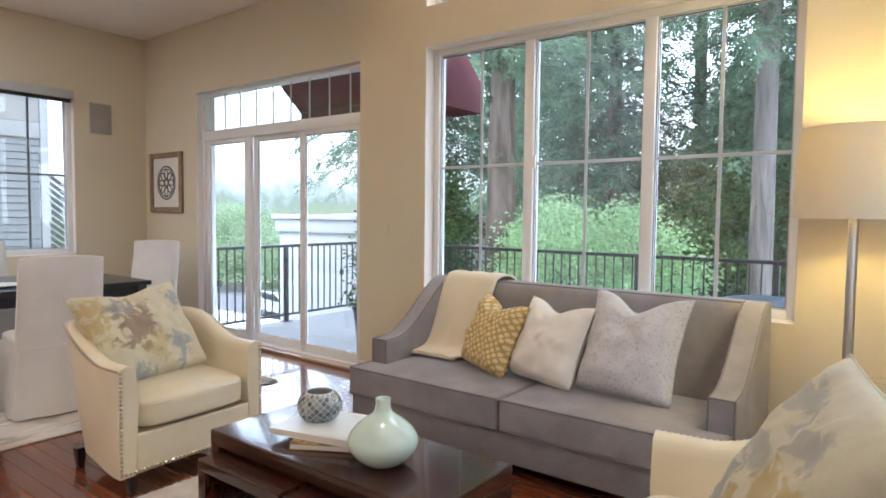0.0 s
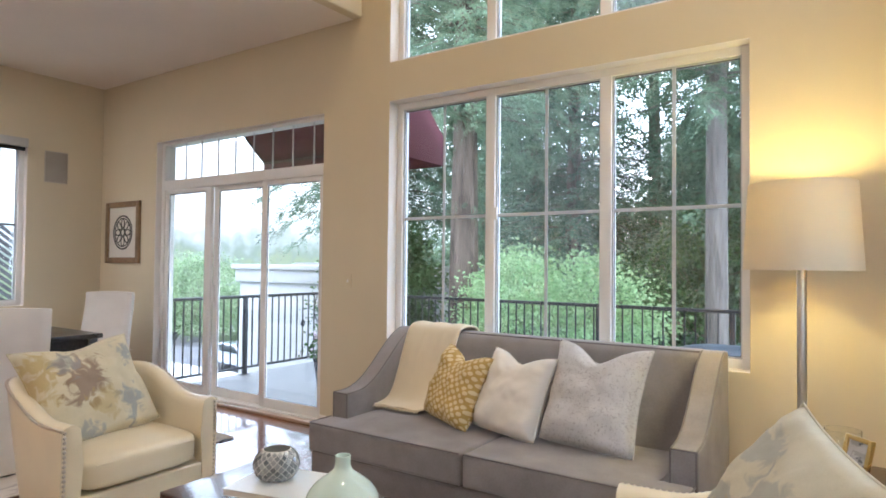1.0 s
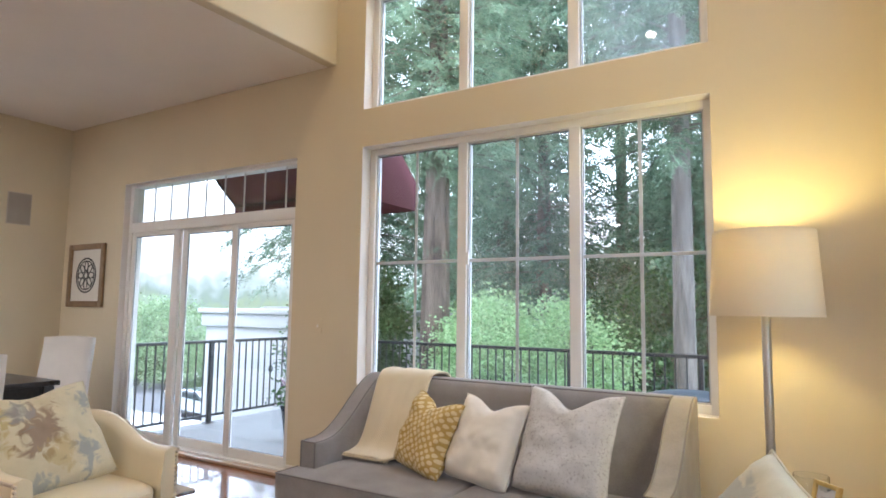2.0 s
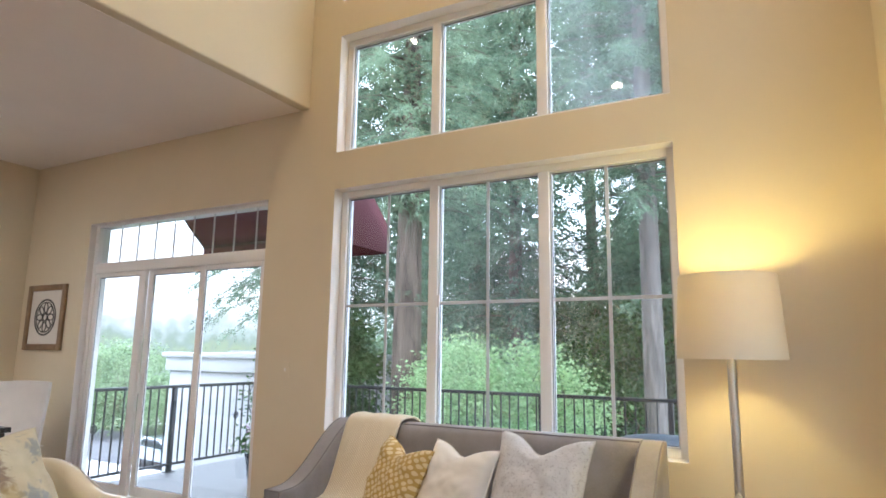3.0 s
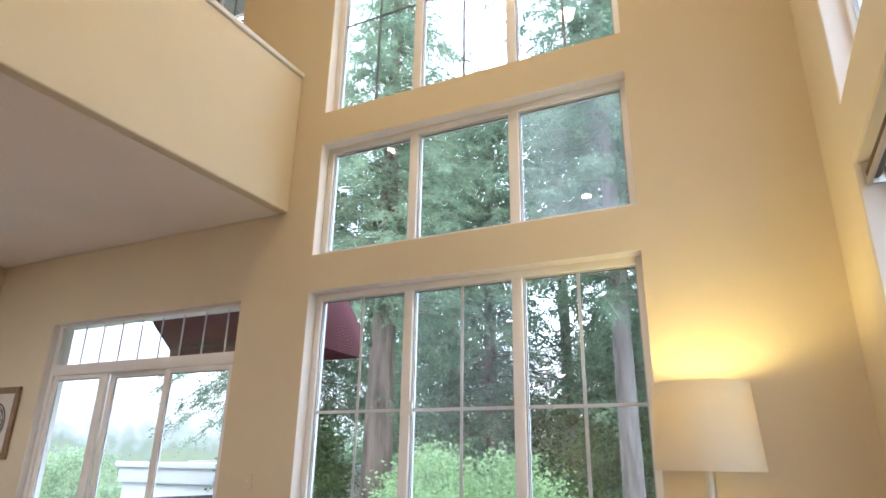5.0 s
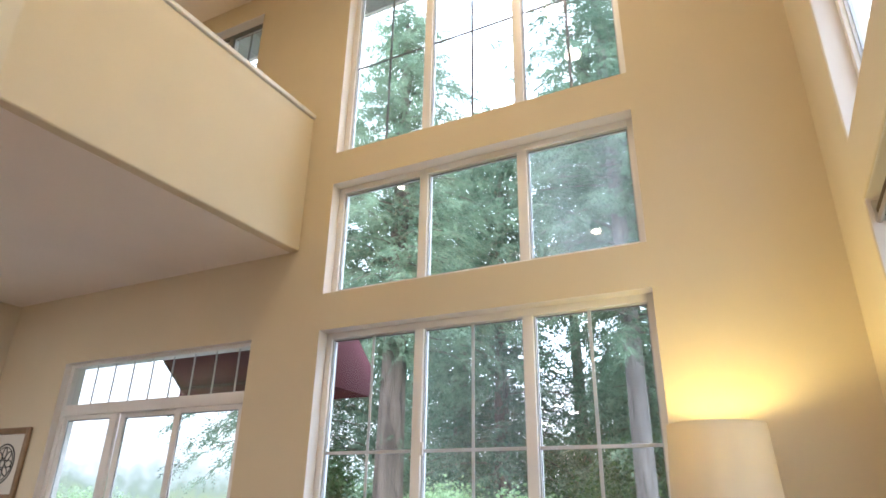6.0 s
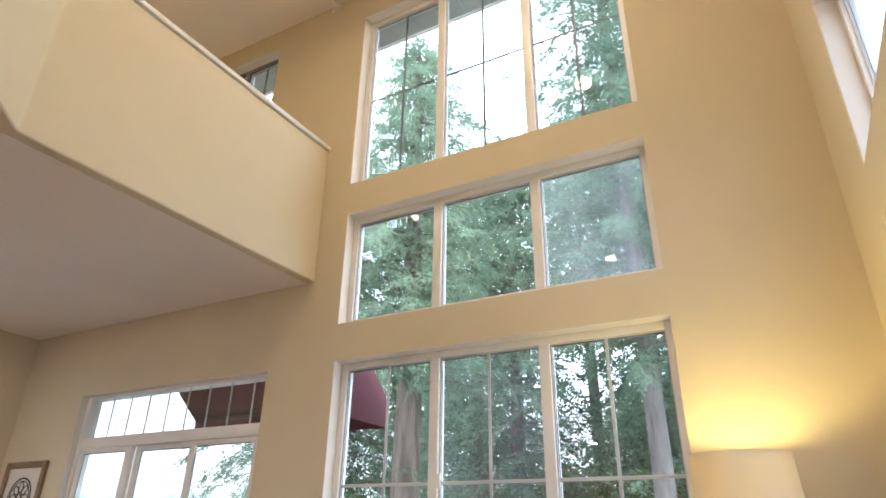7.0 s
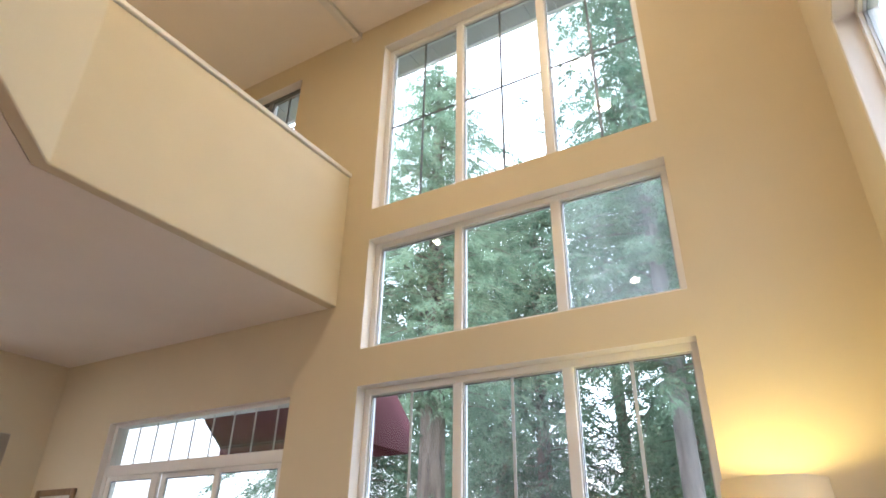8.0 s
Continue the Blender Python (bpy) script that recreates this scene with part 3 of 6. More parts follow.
def motif_mat(name, ground, motifs):
    """Cloth with brushed motifs: each an ink, a centre across and up the cloth, a reach and a stretch upwards, with a ragged edge."""
    m = mat(name, ground, 0.88, var=0.10, scale=9, fine=260, bump=0.15, sheen=0.15, spec=0.2)
    n, l, b = nodes_of(m)
    tc = n.new("ShaderNodeTexCoord")
    color = next(q for q in n if q.type == "VALTORGB").outputs[0]
    rag = n.new("ShaderNodeTexNoise")
    rag.inputs["Scale"].default_value, rag.inputs["Detail"].default_value, rag.inputs["Distortion"].default_value = 13.0, 6, 1.2
    l.new(tc.outputs["Object"], rag.inputs["Vector"])
    for ink, cx, cz, reach, tall, strength in motifs:
        mp = n.new("ShaderNodeMapping")
        mp.inputs["Location"].default_value = (-cx / reach, 0, -cz / (reach * tall))
        mp.inputs["Scale"].default_value = (1 / reach, 0, 1 / (reach * tall))
        ln = n.new("ShaderNodeVectorMath")
        ln.operation = "LENGTH"
        l.new(tc.outputs["Object"], mp.inputs["Vector"])
        l.new(mp.outputs[0], ln.inputs[0])
        ad = n.new("ShaderNodeMath")
        ad.operation = "MULTIPLY_ADD"
        ad.inputs[1].default_value = -3.4
        l.new(rag.outputs["Fac"], ad.inputs[0])
        l.new(ln.outputs["Value"], ad.inputs[2])
        r = n.new("ShaderNodeMapRange")
        r.inputs["From Min"].default_value, r.inputs["From Max"].default_value = -0.75, -1.15
        r.inputs["To Max"].default_value = strength
        l.new(ad.outputs[0], r.inputs["Value"])
        mx = n.new("ShaderNodeMix")
        mx.data_type = "RGBA"
        mx.inputs[7].default_value = (*ink, 1)
        l.new(r.outputs[0], mx.inputs[0])
        l.new(color, mx.inputs[6])
        color = mx.outputs[2]
    l.new(color, b.inputs["Base Color"])
    return m


OCHRE_INK, GREY_INK, BROWN_INK = (0.44, 0.33, 0.12), (0.29, 0.31, 0.31), (0.24, 0.16, 0.115)
M_FLORAL = motif_mat("cream_cloth_with_brushed_print", (0.58, 0.52, 0.36), [
    (OCHRE_INK, -0.24, 0.36, 0.13, 1.0, 0.7), (BROWN_INK, -0.05, 0.31, 0.12, 1.2, 0.8), (GREY_INK, -0.10, 0.40, 0.07, 1.0, 0.6),
    (GREY_INK, 0.13, 0.14, 0.085, 1.2, 0.85), (GREY_INK, -0.10, 0.04, 0.09, 0.7, 0.7), (GREY_INK, 0.22, 0.41, 0.06, 1.4, 0.8), (OCHRE_INK, 0.02, 0.16, 0.09, 1.0, 0.5)])
M_FLORAL_PALE = motif_mat("pale_cloth_with_brushed_print", (0.55, 0.52, 0.40), [
    (GREY_INK, -0.12, 0.45, 0.09, 0.6, 0.6), (GREY_INK, 0.06, 0.38, 0.12, 0.5, 0.6), (GREY_INK, -0.10, 0.28, 0.12, 0.5, 0.65), (OCHRE_INK, 0.08, 0.24, 0.12, 0.9, 0.75),
    (BROWN_INK, 0.14, 0.16, 0.08, 1.0, 0.5), (GREY_INK, -0.16, 0.12, 0.10, 0.9, 0.7), (OCHRE_INK, -0.02, 0.08, 0.12, 0.8, 0.7)])
M_SPECKLE = blot_mat("pale_grey_speckled_cloth", (0.56, 0.545, 0.535), [(0.25, 0.235, 0.23), (0.36, 0.34, 0.32)], 85.0, 0.585, 0.05, 0.5)
M_WHITECLOTH = mat("ivory_cotton", (0.74, 0.685, 0.60), 0.9, var=0.05, scale=8, fine=260, bump=0.15, sheen=0.2, spec=0.2)
M_KNIT = mat("ivory_knit", (0.82, 0.77, 0.65), 0.95, var=0.10, scale=12, fine=120, bump=0.5, dist=0.004, sheen=0.3, spec=0.15)
n_, l_, b_ = nodes_of(M_KNIT)
k_tc = n_.new("ShaderNodeTexCoord")
ribs = []
for axis, sc in (("X", 24), ("DIAGONAL", 30)):
    kn = n_.new("ShaderNodeTexWave")
    kn.bands_direction = axis
    kn.inputs["Scale"].default_value, kn.inputs["Distortion"].default_value, kn.inputs["Detail"].default_value, kn.inputs["Detail Scale"].default_value = sc, 2.2, 3, 5.0
    l_.new(k_tc.outputs["Object"], kn.inputs["Vector"])
    ribs.append(kn)
k_mul = n_.new("ShaderNodeMath")
k_mul.operation = "MULTIPLY"
l_.new(ribs[0].outputs["Fac"], k_mul.inputs[0])
l_.new(ribs[1].outputs["Fac"], k_mul.inputs[1])
# gaps between the stitches coloured darker, their shade put into the yarn colour
k_ramp = n_.new("ShaderNodeValToRGB")
k_ramp.color_ramp.elements[0].color, k_ramp.color_ramp.elements[1].color = (0.66, 0.55, 0.37, 1), (0.89, 0.80, 0.61, 1)
k_ramp.color_ramp.elements[1].position = 0.45
l_.new(k_mul.outputs[0], k_ramp.inputs[0])
l_.new(k_ramp.outputs[0], b_.inputs["Base Color"])
kb = n_.new("ShaderNodeBump")
kb.inputs["Strength"].default_value, kb.inputs["Distance"].default_value = 0.6, 0.006
l_.new(k_mul.outputs[0], kb.inputs["Height"])
l_.new(kb.outputs[0], b_.inputs["Normal"])
M_RUG = blot_mat("beige_mottled_wool", (0.56, 0.51, 0.44), [(0.36, 0.32, 0.28), (0.62, 0.58, 0.52)], 11.0, 0.53)
M_SHAG = mat("cream_wool_pile", (0.62, 0.56, 0.47), 1.0, var=0.15, scale=14, fine=160, bump=0.8, dist=0.01, sheen=0.3, spec=0.1)
M_SHADE = mat("ivory_lamp_shade_cloth", (0.68, 0.60, 0.46), 0.85, var=0.02, scale=6, fine=300, bump=0.1, spec=0.2)
n_, l_, b_ = nodes_of(M_SHADE)
tl = n_.new("ShaderNodeBsdfTranslucent")
tl.inputs[0].default_value = (0.82, 0.74, 0.56, 1)
sm = n_.new("ShaderNodeMixShader")
sm.inputs[0].default_value = 0.15
l_.new(b_.outputs[0], sm.inputs[1])
l_.new(tl.outputs[0], sm.inputs[2])
l_.new(sm.outputs[0], n_["Material Output"].inputs[0])


def pillow(name, material, w, h, t, m, label, category, seed, chop=0.05, group=""):
    """A stuffed square pillow: pinched corners, creases, and a dent in its top edge. Local x across, z up from its foot, front towards -y."""
    bm = bmesh.new()
    n = 30
    rows = {}
    for side in (-1, 1):
        for i in range(n + 1):
            for j in range(n + 1):
                u, v = 2 * i / n - 1, 2 * j / n - 1
                rim = i in (0, n) or j in (0, n)
                if rim and side == 1:
                    rows[side, i, j] = rows[-1, i, j]
                    continue
                x = w / 2 * u * (1 - 0.095 * (1 - v * v)) * (1 - 0.03 * max(0, -v) ** 4)
                z = h / 2 * v * (1 - 0.05 * (1 - u * u)) + 0.018 * max(0, -v) ** 3 * u ** 4
                z -= chop * math.exp(-(u / 0.42) ** 2) * max(0, v) ** 2
                puff = ((1 - abs(u) ** 3.4) * (1 - abs(v) ** 3.4)) ** (0.55 if v > 0 else 0.48)
                d = t / 2 * puff * (1 - 0.25 * max(0, v) * math.exp(-(u / 0.5) ** 2))
                crease = noise.noise((u * 2.3 + seed, v * 2.3, side * 3.0)) * 0.020 + (abs(noise.noise((u * 4 + seed, v * 4, side + 7.0))) - 0.2) * 0.016 + (abs(noise.noise((u * 9 + seed, v * 7, side + 3.0))) - 0.2) * 0.006
                d += crease * min(1, puff * 1.6)
                rows[side, i, j] = bm.verts.new((x, side * d, z + h / 2))
    for side in (-1, 1):
        for i in range(n):
            for j in range(n):
                f = [rows[side, i, j], rows[side, i + 1, j], rows[side, i + 1, j + 1], rows[side, i, j + 1]]
                bm.faces.new(f)
    ob = part(name, bm, material, angle=80)
    ob.matrix_basis = m
    tagged(ob, label, category, group)
    seam = bmesh.new()
    pts = [(-1 + 2 * k / 12, -1) for k in range(12)] + [(1, -1 + 2 * k / 12) for k in range(12)] + [(1 - 2 * k / 12, 1) for k in range(12)] + [(-1, 1 - 2 * k / 12) for k in range(12)]
    loop = []
    for u, v in pts:
        x = w / 2 * u * (1 - 0.095 * (1 - v * v)) * (1 - 0.03 * max(0, -v) ** 4)
        z = h / 2 * v * (1 - 0.05 * (1 - u * u)) + 0.018 * max(0, -v) ** 3 * u ** 4 - chop * math.exp(-(u / 0.42) ** 2) * max(0, v) ** 2
        loop.append(Vector((x, 0, z + h / 2)))
    for a, b in zip(loop, loop[1:] + loop[:1]):
        tube(a, b, 0.0035, seg=6, bm=seam)
    part("seam", seam, material, ob)
    return ob


# ---- sofa ----
S_L, S_R = -0.985, 1.165
S_MID = (S_L + S_R) / 2


def sofa():
    cx = S_MID
    th = thing("sofa", (cx, -0.60, 0), 0, "grey taupe woven sofa with sloping arms beneath the window", "sofa")
    hw = (S_R - S_L) / 2
    aw = 0.125
    part("base", box(-hw + 0.012, hw - 0.012, -0.45, 0.50, 0.075, 0.230, 0.012, 3), M_SOFA, th)

    def arm_outline():
        top = []
        for k in range(25):
            s = k / 24
            y = -0.262 + 0.70 * s
            z = 0.545 + 0.03 * s + 0.325 * smooth_step(0.12, 1.0, s) ** 1.15
            top.append((y, z))
        return [(-0.262, 0.232)] + top + [(0.50, 0.90), (0.535, 0.232)]

    for s in (-1, 1):
        x0, x1 = (-hw, -hw + aw) if s < 0 else (hw - aw, hw)
        arm = part("arm", extrude_profile(arm_outline(), x0, x1, 0.012, 3), M_SOFA, th, angle=60)
        pip = bmesh.new()
        line = arm_outline()[1:26]
        for xx in (x0 + 0.008, x1 - 0.008):
            for a, b in zip(line, line[1:]):
                tube((xx, a[0], a[1] - 0.001), (xx, b[0], b[1] - 0.001), 0.0045, seg=6, bm=pip)
            tube((xx, -0.262, 0.30), (xx, -0.262, 0.545), 0.0045, seg=6, bm=pip)
        tube((x0 + 0.008, -0.2625, 0.545), (x1 - 0.008, -0.2625, 0.545), 0.0045, seg=6, bm=pip)
        part("piping", pip, M_PIPING, arm)
    # tight back
    back = []
    for k in range(9):
        s = k / 8
        back.append((0.16 + 0.20 * s + 0.035 * math.sin(math.pi * s), 0.30 + 0.56 * s))
    back += [(0.385, 0.888), (0.42, 0.902), (0.49, 0.902), (0.53, 0.88), (0.535, 0.232)]
    bk = part("backrest", extrude_profile(back, -hw + aw - 0.004, hw - aw + 0.004, 0.006, 2), M_SOFA, th, angle=60)
    pip = bmesh.new()
    tube((-hw + aw, 0.398, 0.895), (hw - aw, 0.398, 0.895), 0.0045, seg=6, bm=pip)
    part("piping", pip, M_PIPING, bk)
    for s in (-1, 1):
        # T-shaped seat cushion that wraps in front of the arm
        bm = bmesh.new()
        a, b = (-hw + 0.004, -0.004) if s < 0 else (0.004, hw - 0.004)
        ai = -hw + aw + 0.004 if s < 0 else hw - aw - 0.004
        lo, hi = 0.232, 0.405
        y0, y1, y2 = -0.475, -0.272, 0.20
        if s < 0:
            pts = [(a, y0), (b, y0), (b, y2), (ai, y2), (ai, y1), (a, y1)]
        else:
            pts = [(a, y0), (b, y0), (b, y1), (ai, y1), (ai, y2), (a, y2)]
        prism(pts, lo, hi, bm)
        bmesh.ops.recalc_face_normals(bm, faces=bm.faces)
        bmesh.ops.bevel(bm, geom=[e for e in bm.edges], offset=0.034, segments=5, profile=0.65, affect="EDGES")
        cap_faces = [f for f in bm.faces if f.normal.z > 0.99 and f.calc_area() > 0.05]
        bmesh.ops.triangulate(bm, faces=cap_faces)
        inner = [e for f in bm.faces if f.normal.z > 0.99 for e in f.edges]
        bmesh.ops.subdivide_edges(bm, edges=list(set(inner)), cuts=6, use_grid_fill=True)
        for v in bm.verts:
            if v.co.z > hi - 0.001:
                du = min(abs(v.co.x - a), abs(v.co.x - b)) / 0.5
                dv = min(abs(v.co.y - y0), abs(v.co.y - y2)) / 0.3
                v.co.z += 0.014 * min(1, du) * min(1, dv) + 0.003 * noise.noise((v.co.x * 4, v.co.y * 4, 1.0))
        cu = part("seat_cushion", bm, M_SOFA, th, angle=70)
        pip = bmesh.new()
        for zz in (lo + 0.008, hi - 0.004):
            tube((a + 0.01, y0 + 0.004, zz), (b - 0.01, y0 + 0.004, zz), 0.0045, seg=6, bm=pip)
        xs = a if s < 0 else b
        k = 0.004 if s < 0 else -0.004
        for zz in (lo + 0.008, hi - 0.004):
            tube((xs + k, y0 + 0.012, zz), (xs + k, y1 - 0.01, zz), 0.0045, seg=6, bm=pip)
        part("piping", pip, M_PIPING, cu)
    for sx in (-1, 1):
        for yy in (-0.38, 0.44):
            part("leg", tube((sx * (hw - 0.09), yy, 0.0), (sx * (hw - 0.09), yy, 0.076), 0.022, 0.030, 14), M_BLACKWOOD, th)


sofa()


def lean(x, y, z, back, rz, roll=0.0):
    """A pose for a pillow that leans back by an angle, turned by rz, rolled in its own plane."""
    return pose(x, y, z, 0, 0, rz) @ pose(0, 0, 0, -back, 0, 0) @ pose(0, 0, 0, 0, roll, 0)


pillow("throw_pillow", M_DOTS, 0.44, 0.45, 0.19, lean(-0.29, -0.665, 0.418, 22, -20, 6), "mustard throw pillow with pale dots on the sofa", "pillow", 2, 0.065, "sofa pillows")
pillow("throw_pillow", M_WHITECLOTH, 0.45, 0.475, 0.21, lean(0.11, -0.69, 0.412, 23, -12, 3), "plain ivory cotton throw pillow on the sofa", "pillow", 5, 0.06, "sofa pillows")
pillow("throw_pillow", M_SPECKLE, 0.53, 0.565, 0.23, lean(0.58, -0.69, 0.410, 24, -4, 2), "large pale grey speckled pillow on the sofa", "pillow", 9, 0.10, "sofa pillows")


def throw_blanket():
    """A knitted blanket laid over the sofa's back and down onto the seat."""
    path = [(-0.035, 0.66), (-0.04, 0.80), (-0.05, 0.895), (-0.085, 0.922), (-0.15, 0.925), (-0.215, 0.912), (-0.245, 0.85), (-0.29, 0.75), (-0.345, 0.62), (-0.405, 0.50), (-0.46, 0.445), (-0.54, 0.432), (-0.60, 0.430)]
    dense = []
    for a, b in zip(path, path[1:]):
        for k in range(4):
            s = k / 4
            dense.append((a[0] + (b[0] - a[0]) * s, a[1] + (b[1] - a[1]) * s))
    dense.append(path[-1])
    for _ in range(3):
        dense = [dense[0]] + [((p[0] + 2 * q[0] + r[0]) / 4, (p[1] + 2 * q[1] + r[1]) / 4) for p, q, r in zip(dense, dense[1:], dense[2:])] + [dense[-1]]
    bm = bmesh.new()
    grid = []
    nu = 22
    for k, (y, z) in enumerate(dense):
        s = k / (len(dense) - 1)
        shift = 0.10 - 0.10 * s
        wide = 0.42 - 0.02 * s
        line = []
        for i in range(nu + 1):
            u = i / nu
            x = -0.905 + shift + wide * u
            fold = 0.006 * math.sin(u * 17 + s * 3) + 0.005 * noise.noise((u * 5, s * 6, 2.0))
            line.append(bm.verts.new((x + 0.008 * math.sin(s * 9 + u), y - 0.006 - abs(fold) * 0.8, z + 0.006 + fold * 0.6)))
        grid.append(line)
    for a, b in zip(grid, grid[1:]):
        for i in range(nu):
            bm.faces.new((a[i], a[i + 1], b[i + 1], b[i]))
    ob = part("throw_blanket", bm, M_KNIT, angle=80)
    so = ob.modifiers.new("thickness", "SOLIDIFY")
    so.thickness, so.offset = 0.014, 1.0
    tagged(ob, "ivory knitted throw draped over the sofa back", "blanket")
    hem = bmesh.new()
    for i in range(nu * 2):
        u = i / (nu * 2)
        x = -0.905 + 0.40 * u
        tube((x, -0.60, 0.440), (x + 0.004, -0.618 - 0.004 * (i % 3), 0.428), 0.0035, 0.002, 5, bm=hem)
    part("fringe", hem, M_KNIT, ob)


throw_blanket()


# ---- barrel armchairs ----
def barrel_chair():
    """A cream leather tub chair with nailhead trim, its front towards -y."""
    th = thing("armchair", (0, 0, 0), 0, "cream leather barrel armchair with nickel nailhead trim", "armchair", "cream armchairs")
    W, D, T = 0.398, 0.375, 0.085
    stations = []
    n_side, n_arc = 8, 30
    yb = 0.02
    for k in range(n_side):
        stations.append((-W, -D + (yb + D) * k / n_side))
    for k in range(n_arc + 1):
        a = math.pi - math.pi * k / n_arc
        e = 0.8
        c, s = math.cos(a), math.sin(a)
        stations.append((W * math.copysign(abs(c) ** e, c), yb + (D - yb) * abs(s) ** e))
    for k in range(1, n_side + 1):
        stations.append((W, yb - (yb + D) * k / n_side))
    bm = bmesh.new()
    rings = []
    nail_top = []
    for i, (x, y) in enumerate(stations):
        p, q = stations[max(0, i - 1)], stations[min(len(stations) - 1, i + 1)]
        t = Vector((q[0] - p[0], q[1] - p[1], 0)).normalized()
        nrm = Vector((t.y, -t.x, 0))
        if nrm.x * x + nrm.y * (y - 0.0) > 0 and (abs(x) > 0.01 or y > 0):
            nrm = -nrm
        top = 0.622 + 0.145 * smooth_step(-0.22, 0.24, y)
        ring = []
        bulge = 0.012
        prof = [(0.0, 0.105), (0.0, 0.3), (0.0, top - 0.03), (0.006, top - 0.010), (0.018, top - 0.001), (T * 0.5, top + 0.006), (T - 0.02, top - 0.002), (T - 0.004, top - 0.016), (T, top - 0.05), (T + bulge, 0.46), (T, 0.30), (T - 0.01, 0.105)]
        for d, z in prof:
            fl = 1 - 0.42 * max(0, 0.62 - z) / 0.62 * smooth_step(-0.05, 0.3, y)
            tuck = 1 - 0.17 * min(1, max(0, 0.62 - z) / 0.5) * smooth_step(-0.37, 0.15, y)
            o = Vector((x * tuck, y * fl if y > 0 else y, z)) + nrm * d
            ring.append(bm.verts.new(o))
        nail_top.append(Vector((x, y, top - 0.012)) - nrm * 0.0005)
        rings.append(ring)
    for a, b in zip(rings, rings[1:]):
        for j in range(len(a) - 1):
            bm.faces.new((a[j], a[j + 1], b[j + 1], b[j]))
        bm.faces.new((a[-1], a[0], b[0], b[-1]))
    bm.faces.new(rings[0])
    bm.faces.new(rings[-1])
    part("shell", bm, M_LEATHER, th, angle=60)
    part("seat_rail", box(-W + T - 0.005, W - T + 0.005, -D + 0.004, -D + 0.42, 0.105, 0.295, 0.012, 3), M_LEATHER, th)
    cu = soft_box(W - T - 0.003, 0.30, 0.084, 5.5, 14, 0.026)
    bmesh.ops.translate(cu, verts=cu.verts, vec=(0, -D + 0.300 - 0.022, 0.381))
    cush = part("seat_cushion", cu, M_LEATHER, th, angle=80)
    pip = bmesh.new()
    for zz in (0.335, 0.427):
        tube((-W + T + 0.06, -D - 0.0165, zz), (W - T - 0.06, -D - 0.0165, zz), 0.0035, seg=6, bm=pip)
    part("piping", pip, M_LEATHER, cush)
    nails = bmesh.new()

    def nail(p):
        bmesh.ops.create_icosphere(nails, subdivisions=1, radius=0.0092, matrix=Matrix.Translation(p))

    run = 0.0
    for a, b in zip(nail_top, nail_top[1:]):
        seg = (b - a).length
        while run < seg:
            nail(a.lerp(b, run / seg))
            run += 0.0205
        run -= seg
    for s in (-1, 1):
        for k in range(24):
            nail((s * (W - 0.012), -D - 0.001, 0.128 + 0.0205 * k))
    for k in range(38):
        nail((-W + 0.012 + (2 * W - 0.024) * k / 37, -D - 0.001, 0.122))
    part("nailhead_trim", nails, M_NAIL, th, "domed nickel nailheads")
    for sx in (-1, 1):
        for yy in (-0.31, 0.20):
            lg = bmesh.new()
            box(-0.024, 0.024, -0.024, 0.024, 0, 0.106, 0.003, bm=lg)
            for v in lg.verts:
                f = 0.62 + 0.38 * v.co.z / 0.106
                v.co.x, v.co.y = v.co.x * f, v.co.y * f
            bmesh.ops.translate(lg, verts=lg.verts, vec=(sx * 0.31, yy, 0))
            part("leg", lg, M_BLACKWOOD, th, "tapered black wooden leg")
    return th


chair_a = barrel_chair()
chair_a.matrix_basis = pose(-1.50, -2.005, 0, 0, 0, 92)
chair_b = copy_thing(chair_a, pose(1.475, -1.99, 0, 0, 0, -86))
pillow("throw_pillow", M_FLORAL, 0.60, 0.54, 0.17, lean(-1.37, -2.045, 0.470, 34, 92, -5), "cream pillow with grey and ochre watercolour print", "pillow", 14, 0.035, "armchair pillows")
pillow("throw_pillow", M_FLORAL_PALE, 0.50, 0.58, 0.17, lean(1.385, -2.11, 0.478, 33, -64, 9), "cream pillow with grey and ochre watercolour print", "pillow", 21, 0.0, "armchair pillows")


# ---- coffee table with two nested tables ----
def low_table(name, x0, x1, y0, y1, top, thick, label, leg=0.07, group=""):
    cx, cy = (x0 + x1) / 2, (y0 + y1) / 2
    th = thing(name, (cx, cy, 0.024), 0, label, "table", group)
    hx, hy = (x1 - x0) / 2, (y1 - y0) / 2
    z = top - 0.024
    part("tabletop", box(-hx, hx, -hy, hy, z - thick, z, 0.006, 3), M_DARKWOOD, th)
    for sx in (-1, 1):
        part("side_panel", box(sx * hx - sx * leg * 0.999 if sx > 0 else -hx, hx if sx > 0 else -hx + leg, -hy + 0.002, hy - 0.002, 0, z - thick - 0.001, 0.004), M_DARKWOOD, th)
    part("back_panel", box(-hx + leg, hx - leg, hy - 0.025, hy - 0.004, z - thick - 0.09, z - thick - 0.001, 0.003), M_DARKWOOD, th)
    return th


low_table("coffee_table", -0.53, 0.625, -2.295, -1.825, 0.45, 0.062, "glossy espresso wood coffee table on a cream rug", 0.05)
low_table("nesting_table", -0.468, 0.028, -2.392, -1.90, 0.372, 0.045, "small espresso nesting table pulled from under the coffee table", 0.05, "nesting tables")
low_table("nesting_table", 0.048, 0.552, -2.392, -1.90, 0.372, 0.045, "small espresso nesting table pulled from under the coffee table", 0.05, "nesting tables")


